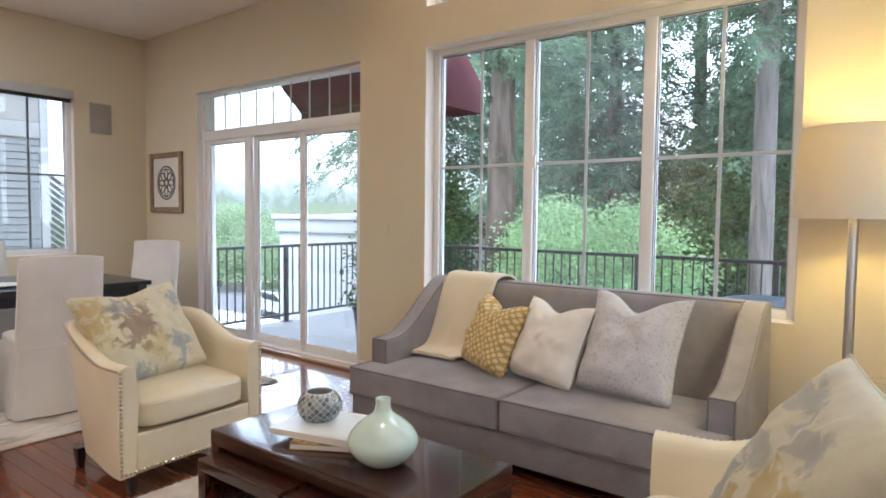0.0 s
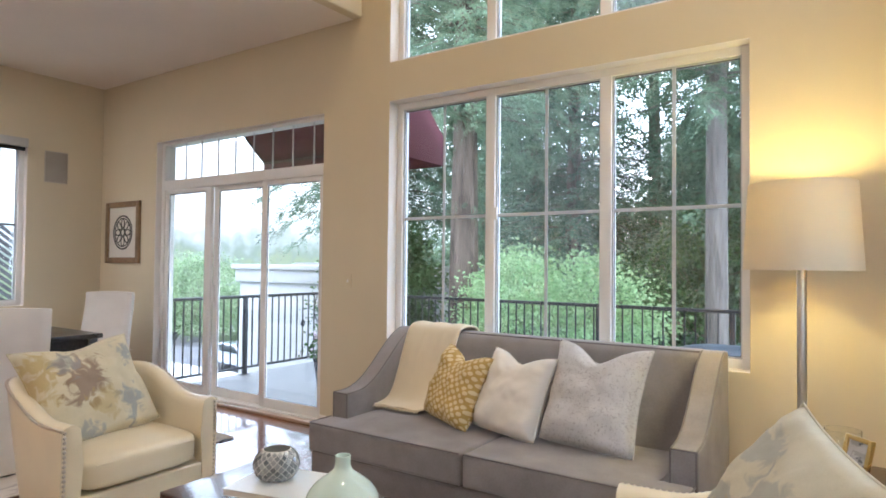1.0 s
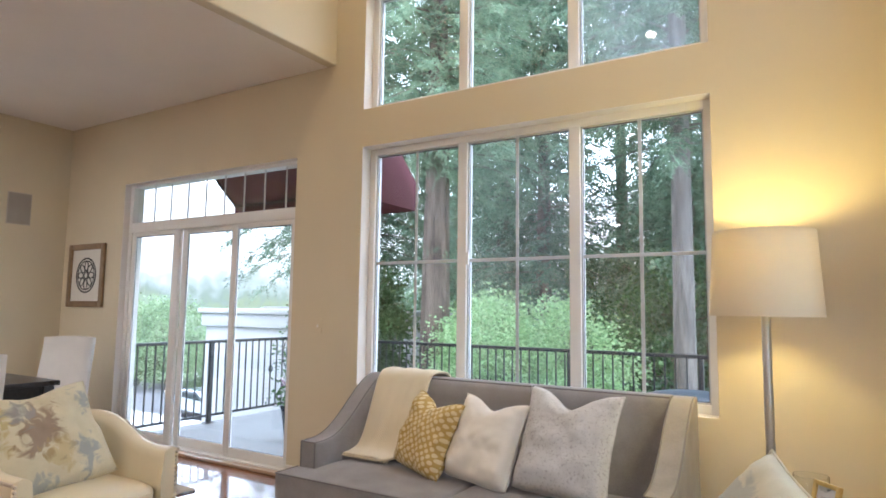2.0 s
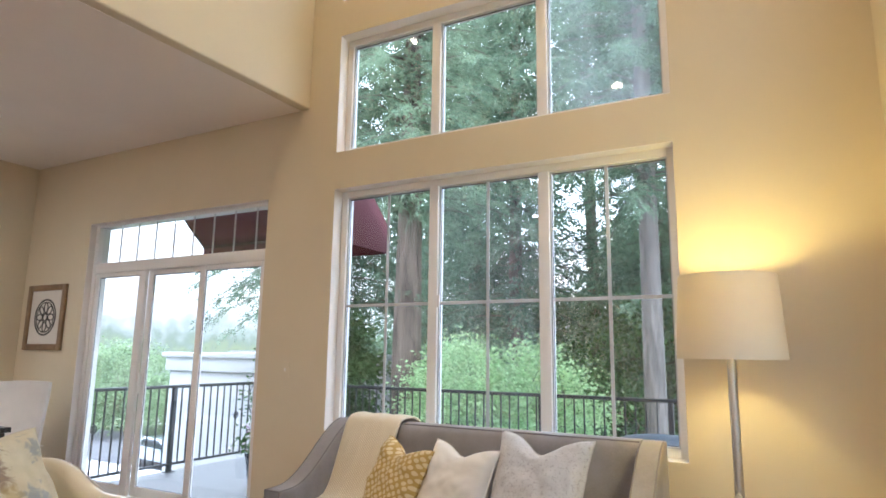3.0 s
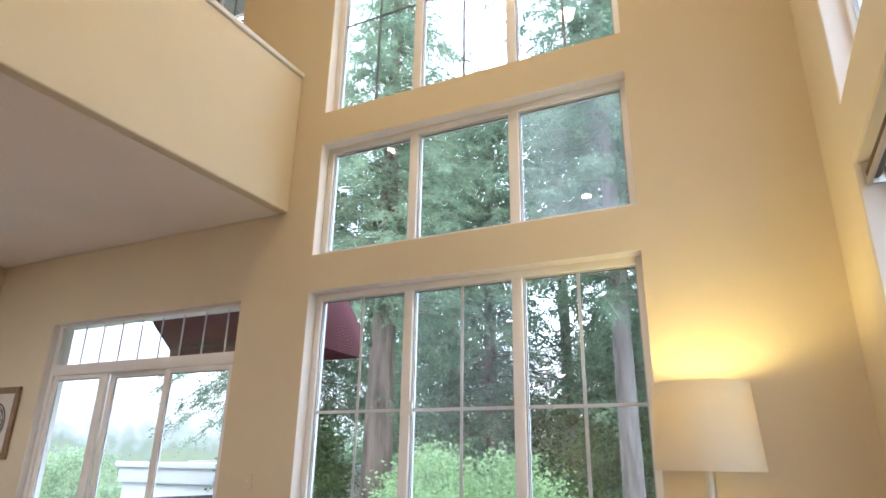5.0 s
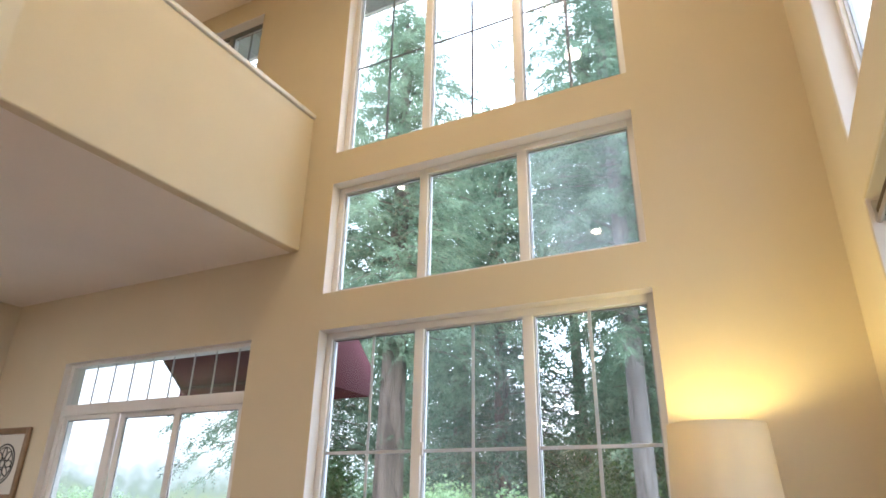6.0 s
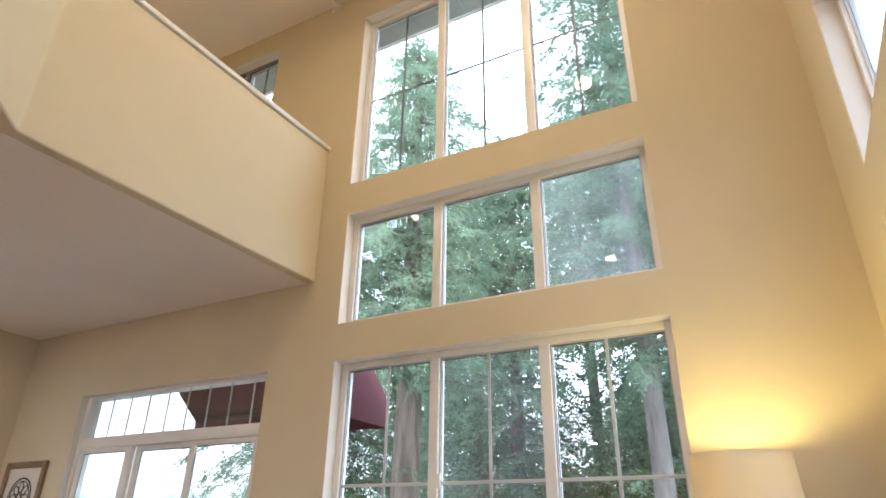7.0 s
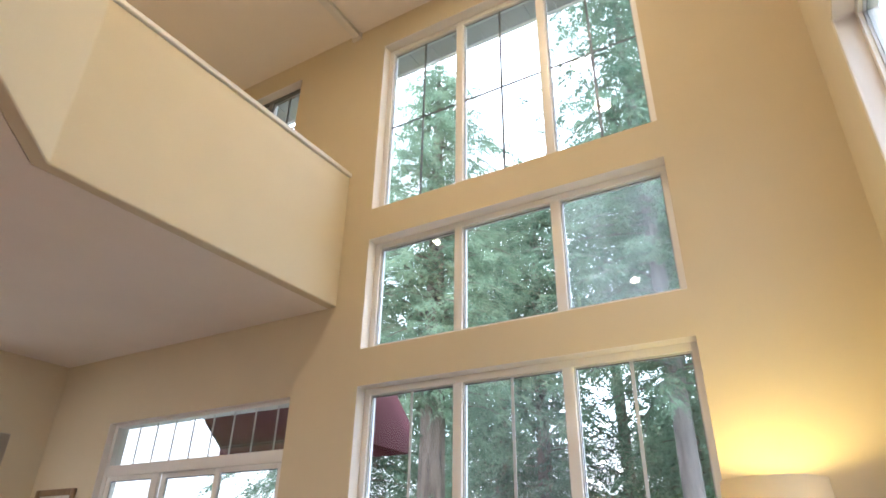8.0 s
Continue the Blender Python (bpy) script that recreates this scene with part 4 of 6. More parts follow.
def book(name, cover, w, d, h, m, label):
    th = thing(name, label=label, category="book", group="coffee table books")
    th.matrix_basis = m
    part("page_block", box(-w / 2 + 0.004, w / 2 - 0.004, -d / 2 + 0.004, d / 2 - 0.002, 0.003, h - 0.003), M_PAPER, th, smooth=False)
    part("cover", box(-w / 2, w / 2, -d / 2, d / 2, 0, 0.003, 0.001, 1, bm=box(-w / 2, w / 2, -d / 2, d / 2, h - 0.003, h, 0.001, 1, bm=box(-w / 2, w / 2, d / 2 - 0.003, d / 2, 0.003, h - 0.003))), cover, th)


M_BOOKGOLD = blot_mat("ochre_printed_cover", (0.34, 0.20, 0.06), [(0.50, 0.36, 0.12), (0.16, 0.08, 0.03)], 26.0, 0.5)
book("book", M_BOOKGOLD, 0.31, 0.25, 0.024, pose(-0.03, -2.055, 0.4515, 0, 0, 30), "ochre hardcover book under a pale one")
book("book", M_BOOKWHITE, 0.37, 0.29, 0.026, pose(-0.095, -2.04, 0.4765, 0, 0, 14), "pale glossy hardcover book on the coffee table")


def mosaic_bowl(at):
    R, H = 0.088, 0.128
    prof = []
    for k in range(13):
        a = -0.92 + (0.86 + 0.92) * k / 12
        prof.append((R * math.cos(a * 1.0), 0.070 + R * 0.80 * math.sin(a)))
    z0 = prof[0][1]
    prof = [(r, z - z0) for r, z in prof]
    th = thing("mosaic_bowl", at, 0, "round mosaic glass candle bowl in silver and grey", "bowl")
    body = [(0, 0)] + prof + [(prof[-1][0] - 0.006, prof[-1][1] + 0.004)] + [(r - 0.006, max(z, 0.006)) for r, z in prof[::-1]] + [(0, 0.006)]
    part("bowl", lathe(body, 40), mat("pale_grout", (0.62, 0.62, 0.58), 0.8, fine=200), th)
    tile_mat = mat("mirror_tile", (0.4, 0.4, 0.4), 0.15, metal=0.15, bump=0.02)
    random_tint(tile_mat, (0.13, 0.15, 0.16), (0.56, 0.58, 0.57))
    rows, cols = 9, 18
    data = {}
    for j in range(rows):
        s = (j + 0.5) / rows
        k = s * (len(prof) - 1)
        i0 = min(int(k), len(prof) - 2)
        f = k - i0
        r = prof[i0][0] * (1 - f) + prof[i0 + 1][0] * f
        z = prof[i0][1] * (1 - f) + prof[i0 + 1][1] * f
        dr, dz = prof[i0 + 1][0] - prof[i0][0], prof[i0 + 1][1] - prof[i0][1]
        tilt = math.degrees(math.atan2(dr, dz))
        size = 2 * math.pi * r / cols * 0.86
        if j not in data:
            b = bmesh.new()
            hs, hv = size / 2, 0.0128
            lo = [b.verts.new(p) for p in ((-hs, 0, 0), (0, 0, -hv), (hs, 0, 0), (0, 0, hv))]
            hi = [b.verts.new((p.co.x * 0.9, -0.0022, p.co.z * 0.9)) for p in lo]
            b.faces.new(hi)
            for q in range(4):
                b.faces.new((lo[q], lo[(q + 1) % 4], hi[(q + 1) % 4], hi[q]))
            me = bpy.data.meshes.new("mosaic_tile")
            b.to_mesh(me)
            b.free()
            me.materials.append(tile_mat)
            data[j] = me
        for c in range(cols):
            a = 360 * (c + 0.5 * (j % 2)) / cols
            ob = new("mosaic_tile", data[j])
            ob.parent = th
            ob.matrix_basis = pose(0, 0, 0, 0, 0, a) @ pose(0, -r - 0.0003, z, tilt, 0, 0)
    return th


mosaic_bowl((-0.165, -2.03, 0.5035))

vp = [(0, 0), (0.055, 0.0), (0.075, 0.006), (0.108, 0.032), (0.130, 0.062), (0.135, 0.085), (0.128, 0.110), (0.105, 0.140), (0.072, 0.165), (0.042, 0.184), (0.030, 0.200), (0.0275, 0.222), (0.029, 0.240), (0.029, 0.243), (0.024, 0.243), (0.023, 0.20), (0.0, 0.19)]
fine_vp = []
for p, q in zip(vp, vp[1:]):
    for k in range(3):
        fine_vp.append((p[0] + (q[0] - p[0]) * k / 3, p[1] + (q[1] - p[1]) * k / 3))
fine_vp.append(vp[-1])
for _ in range(2):
    fine_vp = fine_vp[:1] + [((a[0] + 2 * b[0] + c[0]) / 4, (a[1] + 2 * b[1] + c[1]) / 4) for a, b, c in zip(fine_vp, fine_vp[1:], fine_vp[2:])] + fine_vp[-1:]
vase = part("vase", lathe(fine_vp, 56), M_VASE, angle=70)
vase.scale = (0.95, 0.95, 0.97)
vase.location = (0.258, -2.11, 0.451)
tagged(vase, "glossy pale celadon squat vase with a short neck", "vase")

# rugs
for nm, b, m_, lb in (("area_rug", box(-1.07, 1.35, -3.35, -1.45, 0.002, 0.022, 0.008, 2), M_SHAG, "cream wool rug under the coffee table"),
                      ("area_rug", box(-5.2, -2.24, -3.6, -0.62, 0.002, 0.012, 0.004, 2), M_RUG, "beige mottled wool rug under the dining table")):
    tagged(part(nm, b, m_), lb, "rug")
pile = bmesh.new()
rng = random.Random(11)
for k in range(900):
    xx = -1.07 + rng.uniform(-0.004, 0.03)
    yy = rng.uniform(-2.6, -1.46)
    tube((xx, yy, 0.012), (xx - rng.uniform(0.0, 0.02), yy + rng.uniform(-0.012, 0.012), rng.uniform(0.004, 0.028)), 0.003, 0.001, 3, bm=pile)
shag = part("rug_pile", pile, M_SHAG)
tagged(shag, "tufted cream wool rug edge", "rug pile", kind="stuff")

# floor register
reg = thing("floor_vent", (-2.37, -0.70, 0.001), 0, "dark metal floor register set in the wood floor", "vent")
part("vent_frame", box(-0.16, 0.16, -0.055, 0.055, 0, 0.006, 0.002), M_IRON, reg)
for k in range(9):
    part("slat", box(-0.14 + 0.031 * k, -0.13 + 0.031 * k, -0.042, 0.042, 0.0062, 0.009), M_IRON, reg)


# ---- floor lamp ----
lamp = thing("floor_lamp", (LAMP_X, LAMP_Y, 0.001), 0, "brushed nickel floor lamp with a lit ivory drum shade", "lamp")
part("base_plate", lathe([(0, 0), (0.135, 0), (0.14, 0.006), (0.138, 0.016), (0.05, 0.022), (0.026, 0.03), (0, 0.03)], 44), M_NICKEL, lamp)
part("pole", tube((0, 0, 0.028), (0, 0, 1.42), 0.0205, seg=24), M_NICKEL, lamp)
part("socket", tube((0, 0, 1.42), (0, 0, 1.51), 0.012, 0.016, 16), M_NICKEL, lamp)
sh = []
for r0, r1, zz0, zz1 in ((0.2465, 0.224, 1.337, 1.738),):
    sh = [(r0, zz0), (r1, zz1), (r1 - 0.004, zz1), (r0 - 0.004, zz0), (r0, zz0)]
shade = part("shade", lathe(sh, 72), M_SHADE, lamp, "ivory cloth drum shade")
ring = bmesh.new()
for zz, rr in ((1.342, 0.243), (1.733, 0.2205)):
    for k in range(48):
        a, b = 2 * math.pi * k / 48, 2 * math.pi * (k + 1) / 48
        tube((rr * math.cos(a), rr * math.sin(a), zz), (rr * math.cos(b), rr * math.sin(b), zz), 0.003, seg=5, bm=ring)
for k in range(3):
    a = 2 * math.pi * k / 3 + 0.4
    tube((0.01 * math.cos(a), 0.01 * math.sin(a), 1.45), (0.243 * math.cos(a), 0.243 * math.sin(a), 1.352), 0.0022, seg=6, bm=ring)
part("shade_ring", ring, M_NICKEL, shade)

# ---- side table with glass vase and photo frame ----
st = thing("side_table", (1.80, -0.80, 0), 0, "small round dark wood side table beside the sofa", "table")
part("tabletop", lathe([(0, 0.50), (0.25, 0.50), (0.26, 0.507), (0.26, 0.518), (0.252, 0.525), (0, 0.525)], 48), M_DARKWOOD, st)
part("pedestal", lathe([(0, 0.02), (0.16, 0.0), (0.165, 0.015), (0.04, 0.05), (0.025, 0.1), (0.022, 0.4), (0.05, 0.499), (0, 0.4995)], 32), M_DARKWOOD, st)
gv = part("glass_vase", lathe([(0, 0), (0.05, 0), (0.062, 0.02), (0.068, 0.15), (0.065, 0.15), (0.059, 0.022), (0.0, 0.008)], 40), glass_mat("clear_glass", (0.96, 0.97, 0.95)))
gv.location = (1.685, -0.62, 0.526)
tagged(gv, "clear glass hurricane vase on the side table", "vase")
pf = thing("photo_frame", label="standing gilt photo frame on the side table", category="photo frame")
pf.matrix_basis = pose(1.715, -0.82, 0.5265, 0, 0, 0) @ pose(0, 0, 0, 0, 0, -48) @ pose(0, 0, 0, -14, 0, 0)
f = bmesh.new()
for q in ((-0.065, -0.047, 0, 0.17), (0.047, 0.065, 0, 0.17), (-0.047, 0.047, 0, 0.018), (-0.047, 0.047, 0.152, 0.17)):
    box(q[0], q[1], -0.009, 0.009, q[2], q[3], 0.004, bm=f)
part("moulding", f, M_GOLD, pf)
part("photograph", box(-0.047, 0.047, 0.0, 0.004, 0.018, 0.152), blot_mat("grey_photograph", (0.42, 0.42, 0.42), [(0.10, 0.11, 0.12), (0.6, 0.6, 0.6)], 18, 0.52), pf)
strut = box(-0.012, 0.012, 0.004, 0.008, 0.0, 0.12)
bmesh.ops.transform(strut, matrix=pose(0, 0.012, 0.002, -12, 0, 0), verts=strut.verts)
part("strut", strut, M_BLACKWOOD, pf)


# ---- dining corner ----
dt = thing("dining_table", (-3.98, -1.93, 0.0125), 0, "black-stained wooden dining table on a beige rug", "table")
part("tabletop", box(-0.62, 0.62, -0.92, 0.88, 0.71, 0.748, 0.006, 3), M_BLACKWOOD, dt)
for q in ((-0.55, 0.55, -0.86, -0.838), (-0.55, 0.55, 0.798, 0.82), (-0.57, -0.548, -0.83, 0.79), (0.548, 0.57, -0.83, 0.79)):
    part("apron", box(*q, 0.62, 0.709, 0.002, 1), M_BLACKWOOD, dt)
for sx in (-1, 1):
    for yy in (-0.85, 0.81):
        part("leg", box(sx * 0.56 - 0.04, sx * 0.56 + 0.04, yy - 0.04, yy + 0.04, 0, 0.708, 0.006), M_BLACKWOOD, dt)


def slip_chair():
    """A dining chair under a floor-length slipcover; its back towards +y, its front towards -y."""
    th = thing("dining_chair", (0, 0, 0), 0, "off-white slipcovered dining chair with a floor-length skirt", "chair", "chairs round the dining table")
    bm = bmesh.new()
    nz, nx = 26, 14
    rows = {}
    for j in range(nz + 1):
        z = 0.012 + 1.025 * j / nz
        half = 0.245 - 0.008 * smooth_step(0.5, 1.0, z) + 0.028 * (1 - smooth_step(0.0, 0.42, z))
        yb = 0.30 + 0.085 * smooth_step(0.45, 1.04, z) - 0.03 * smooth_step(0.05, 0.45, z) + 0.03
        th_k = 0.085
        for i in range(nx + 1):
            u = 2 * i / nx - 1
            wob = 0.006 * noise.noise((u * 2, z * 5, 3.0)) + 0.005 * noise.noise((u * 1.2, z * 16, 8.0)) + 0.008 * (1 - smooth_step(0.0, 0.4, z)) * math.sin(u * 7)
            rr = 0.02 * (abs(u) > 0.92)
            rows[0, i, j] = bm.verts.new((u * half, yb + wob - rr, z - (0.012 * (u * u) if j == nz else 0)))
            rows[1, i, j] = bm.verts.new((u * half, yb - th_k + wob * 0.5 + rr, z - (0.012 * (u * u) if j == nz else 0)))
    for s in (0, 1):
        for i in range(nx):
            for j in range(nz):
                bm.faces.new((rows[s, i, j], rows[s, i + 1, j], rows[s, i + 1, j + 1], rows[s, i, j + 1]))
    for j in range(nz):
        for i in (0, nx):
            bm.faces.new((rows[0, i, j], rows[1, i, j], rows[1, i, j + 1], rows[0, i, j + 1]))
    for i in range(nx):
        for j in (0, nz):
            bm.faces.new((rows[0, i, j], rows[0, i + 1, j], rows[1, i + 1, j], rows[1, i, j]))
    back = part("back_cover", bm, M_LINEN, th, angle=50)
    part("seam", tube((-0.236, 0.333, 0.46), (0.236, 0.333, 0.46), 0.004, seg=6), M_LINEN, back)
    sk = bmesh.new()
    ns = 60
    rings = []
    for z, grow in ((0.012, 0.035), (0.15, 0.022), (0.30, 0.01), (0.44, 0.0)):
        line = []
        for k in range(ns):
            a = 2 * math.pi * k / ns
            c, s = math.cos(a), math.sin(a)
            m_ = max(abs(c), abs(s))
            x, y_ = c / m_ * (0.243 + grow), s / m_ * (0.255 + grow) - 0.02
            pl = 0.012 * (1 - z / 0.44) * math.sin(k * 2.1)
            line.append(sk.verts.new((x + pl * c, min(y_ + pl * s, 0.235), z)))
        rings.append(line)
    for a, b in zip(rings, rings[1:]):
        for k in range(ns):
            sk.faces.new((a[k], a[(k + 1) % ns], b[(k + 1) % ns], b[k]))
    sk.faces.new(rings[-1])
    part("skirt", sk, M_LINEN, th, angle=60)
    se = soft_box(0.243, 0.262, 0.04, 6, 8, 0.012)
    bmesh.ops.translate(se, verts=se.verts, vec=(0, -0.025, 0.462))
    part("seat", se, M_LINEN, th, angle=70)
    # kick pleat at the rear corner
    for s in (-1, 1):
        kp = bmesh.new()
        vs = [kp.verts.new(p) for p in ((s * 0.240, 0.305, 0.44), (s * 0.262, 0.30, 0.013), (s * 0.285, 0.24, 0.013), (s * 0.298, 0.17, 0.013), (s * 0.246, 0.20, 0.43))]
        kp.faces.new(vs)
        r = bmesh.ops.extrude_face_region(kp, geom=kp.faces[:])
        bmesh.ops.translate(kp, verts=[g for g in r["geom"] if isinstance(g, bmesh.types.BMVert)], vec=(-s * 0.006, 0, 0))
        part("pleat", kp, M_LINEN, th)
    return th


ch = slip_chair()
ch.matrix_basis = pose(-2.94, -1.985, 0.012, 0, 0, -98)
copy_thing(ch, pose(-4.27, -0.72, 0.012, 0, 0, 30))
copy_thing(ch, pose(-4.90, -1.75, 0.012, 0, 0, 90))
copy_thing(ch, pose(-3.05, -2.78, 0.012, 0, 0, -88))
pl = part("plate", lathe([(0, 0), (0.09, 0), (0.155, 0.014), (0.157, 0.018), (0.09, 0.006), (0, 0.006)], 40), M_BOOKWHITE)
pl.location = (-3.72, -2.05, 0.7612)
tagged(pl, "pale round plate on the dining table", "plate")

# ---- things on the walls ----
pic = thing("framed_picture", (-4.985, -0.002, 1.665), 0, "framed round rosette print in a bronze frame", "picture")
f = bmesh.new()
S, FW = 0.338, 0.062
for q in ((-S, -S + FW, -S, S), (S - FW, S, -S, S), (-S + FW, S - FW, -S, -S + FW), (-S + FW, S - FW, S - FW, S)):
    box(q[0], q[1], -0.032, -0.001, q[2], q[3], 0.010, 3, bm=f)
part("frame", f, mat("bronze_frame", (0.26, 0.17, 0.095), 0.4, metal=0.3, var=0.3, scale=10, bump=0.2), pic, "bronze moulded frame")
part("mat_board", box(-S + FW, S - FW, -0.012, -0.002, -S + FW, S - FW), mat("ivory_mat_board", (0.72, 0.68, 0.60), 0.9, var=0.03), pic)
ros = bmesh.new()


def flat_ring(bm, cx, cz, rx, rz, w, yy, seg=40, turn=0.0):
    ct, sn = math.cos(turn), math.sin(turn)
    loops = []
    for d, yo in ((0, yy + 0.004), (0, yy), (-w, yy), (-w, yy + 0.004)):
        line = []
        for k in range(seg):
            a = 2 * math.pi * k / seg
            px, pz = (rx + d) * math.cos(a), (rz + d) * math.sin(a)
            line.append(bm.verts.new((cx + px * ct - pz * sn, yo, cz + px * sn + pz * ct)))
        loops.append(line)
    for a, b in zip(loops, loops[1:] + loops[:1]):
        for k in range(seg):
            bm.faces.new((a[k], a[(k + 1) % seg], b[(k + 1) % seg], b[k]))


flat_ring(ros, 0, 0, 0.19, 0.19, 0.015, -0.0165)
flat_ring(ros, 0, 0, 0.16, 0.16, 0.009, -0.0165)
flat_ring(ros, 0, 0, 0.042, 0.042, 0.011, -0.0165, 24)
for k in range(8):
    a = math.pi / 4 * k
    flat_ring(ros, 0.099 * math.cos(a), 0.099 * math.sin(a), 0.056, 0.036, 0.010, -0.0162 - 0.0004 * (k % 2), 24, a)
part("rosette", ros, mat("charcoal_print", (0.045, 0.042, 0.04), 0.8), pic, "charcoal rosette tracery")

spk = thing("wall_speaker", (X_W + 0.001, -0.50, 2.355), 90, "beige in-wall speaker with a perforated grille", "speaker")
part("frame", box(-0.118, 0.118, -0.006, -0.0005, -0.17, 0.17, 0.003), mat("speaker_beige", (0.50, 0.44, 0.36), 0.6), spk)
part("grille", box(-0.108, 0.108, -0.010, -0.0062, -0.16, 0.16, 0.002), mat("speaker_cloth", (0.36, 0.32, 0.27), 0.8, fine=500, bump=0.4), spk)

sw = thing("light_switch", (-1.655, -0.001, 1.208), 0, "small ivory wall switch plate", "switch")
part("plate", box(-0.036, 0.036, -0.006, -0.0005, -0.058, 0.058, 0.003), M_WALL, sw)
part("toggle", box(-0.006, 0.006, -0.016, -0.0062, -0.012, 0.012, 0.002), M_TRIM, sw)

# rolled blinds at the dining window and the side window
bl = thing("roller_blind", (X_W + 0.002, -1.60, 2.555), 90, "rolled grey cloth blind at the window head", "blind")
part("cassette", box(-0.80, 0.80, -0.075, -0.0005, -0.035, 0.055, 0.008), mat("blind_cassette_grey", (0.50, 0.49, 0.47), 0.5), bl)
part("bottom_bar", box(-0.78, 0.78, -0.050, -0.030, -0.075, -0.037, 0.004), M_IRON, bl)
bl2 = thing("roller_blind", (X_E + 0.06, -1.66, 2.60), -90, "brown rolled blind with metal brackets in the window head", "blind")
part("roll", tube((-0.86, 0, -0.05), (0.86, 0, -0.05), 0.030, seg=20), mat("brown_blind_cloth", (0.10, 0.075, 0.055), 0.8), bl2)
for s in (-1, 1):
    part("bracket", box(s * 0.868 - 0.006, s * 0.868 + 0.006, -0.04, 0.04, -0.10, 0.0, 0.003), M_NICKEL, bl2)
part("bottom_bar", box(-0.85, 0.85, -0.036, -0.022, -0.115, -0.082, 0.004), M_NICKEL, bl2)

# recessed can trims round the ceiling lamps, the added unseen cans included
M_CANTRIM = mat("white_can_trim", (0.78, 0.75, 0.70), 0.4, bump=0.0)
can = part("downlight", lathe([(0.100, 0.0), (0.125, 0.0), (0.128, -0.004), (0.124, -0.007), (0.102, -0.007), (0.100, 0.0)], 32), M_CANTRIM)
tagged(can, "round white recessed ceiling downlight, lit, some added out of view", "downlight", "ceiling downlights")
M_LENS = bpy.data.materials.new("lit_frosted_lens")
M_LENS.use_nodes = True
lens_n = M_LENS.node_tree.nodes["Principled BSDF"]
lens_n.inputs["Base Color"].default_value = (0.9, 0.86, 0.78, 1)
lens_n.inputs["Emission Color"].default_value = (1.0, 0.90, 0.72, 1)
lens_n.inputs["Emission Strength"].default_value = 9.0
part("lens", lathe([(0.099, -0.001), (0.097, -0.012), (0.082, -0.024), (0.052, -0.033), (0.0, -0.037)], 24), M_LENS, can, "glowing frosted lens")
can.location = (*CANS_LOW[0], LOFT_Z)
for q, z in [(c, LOFT_Z) for c in CANS_LOW[1:]] + [(c, TOP_Z) for c in CANS_HIGH]:
    copy_thing(can, pose(q[0], q[1], z))


# ---- balcony ----
DECK_Z = -0.17
tagged(part("balcony_deck", box(-5.25, 3.6, WALL_T + 0.002, 3.42, DECK_Z - 0.25, DECK_Z, 0.01), M_DECK), "grey coated balcony deck", "deck", kind="structure")


def railing(name, length, at, rz, label, knot=None):
    """A black iron railing along local x: top and bottom rails, posts and balusters."""
    th = thing(name, at, rz, label, "railing", "balcony railings")
    part("top_rail", box(0, length, -0.028, 0.028, 1.035, 1.075, 0.006), M_IRON, th)
    part("bottom_rail", box(0, length, -0.016, 0.016, 0.085, 0.115, 0.003), M_IRON, th)
    n = max(2, round(length / 1.55))
    for k in range(n + 1):
        x = 0.03 + (length - 0.06) * k / n
        p = box(x - 0.026, x + 0.026, -0.026, 0.026, 0.001, 1.034, 0.004)
        box(x - 0.06, x + 0.06, -0.05, 0.05, 0.001, 0.012, 0.002, bm=p)
        part("post", p, M_IRON, th)
    m = int(length / 0.112)
    data = None
    for k in range(1, m):
        x = length * k / m
        if min(abs(x - 0.03 - (length - 0.06) * q / n) for q in range(n + 1)) < 0.045:
            continue
        if data is None:
            first = part("baluster", box(-0.0075, 0.0075, -0.0075, 0.0075, 0.114, 1.036), M_IRON, th, smooth=False)
            data = first.data
            first.location = (x, 0, 0)
        else:
            ob = new("baluster", data)
            ob.parent = th
            ob.location = (x, 0, 0)
        if knot is not None and k % knot == knot // 2:
            kb_ = bmesh.new()
            for s in (-1, 1):
                for q in range(6):
                    a = math.pi * 2 * q / 6
                    tube((x + 0.012 * s, 0, 0.62), (x + 0.035 * math.cos(a), 0.008 * s, 0.62 + 0.035 * math.sin(a)), 0.006, seg=6, bm=kb_)
            flat_ring(kb_, x, 0.62, 0.042, 0.05, 0.012, -0.01, 20)
            part("scroll", kb_, M_IRON, th, "small wrought scroll")
    return th


railing("railing", 3.02, (-5.15, 0.28, DECK_Z), 90, "black iron balcony railing with scroll balusters", 9)
railing("railing", 8.7, (-5.12, 3.34, DECK_Z), 0, "black iron balcony railing facing the trees")


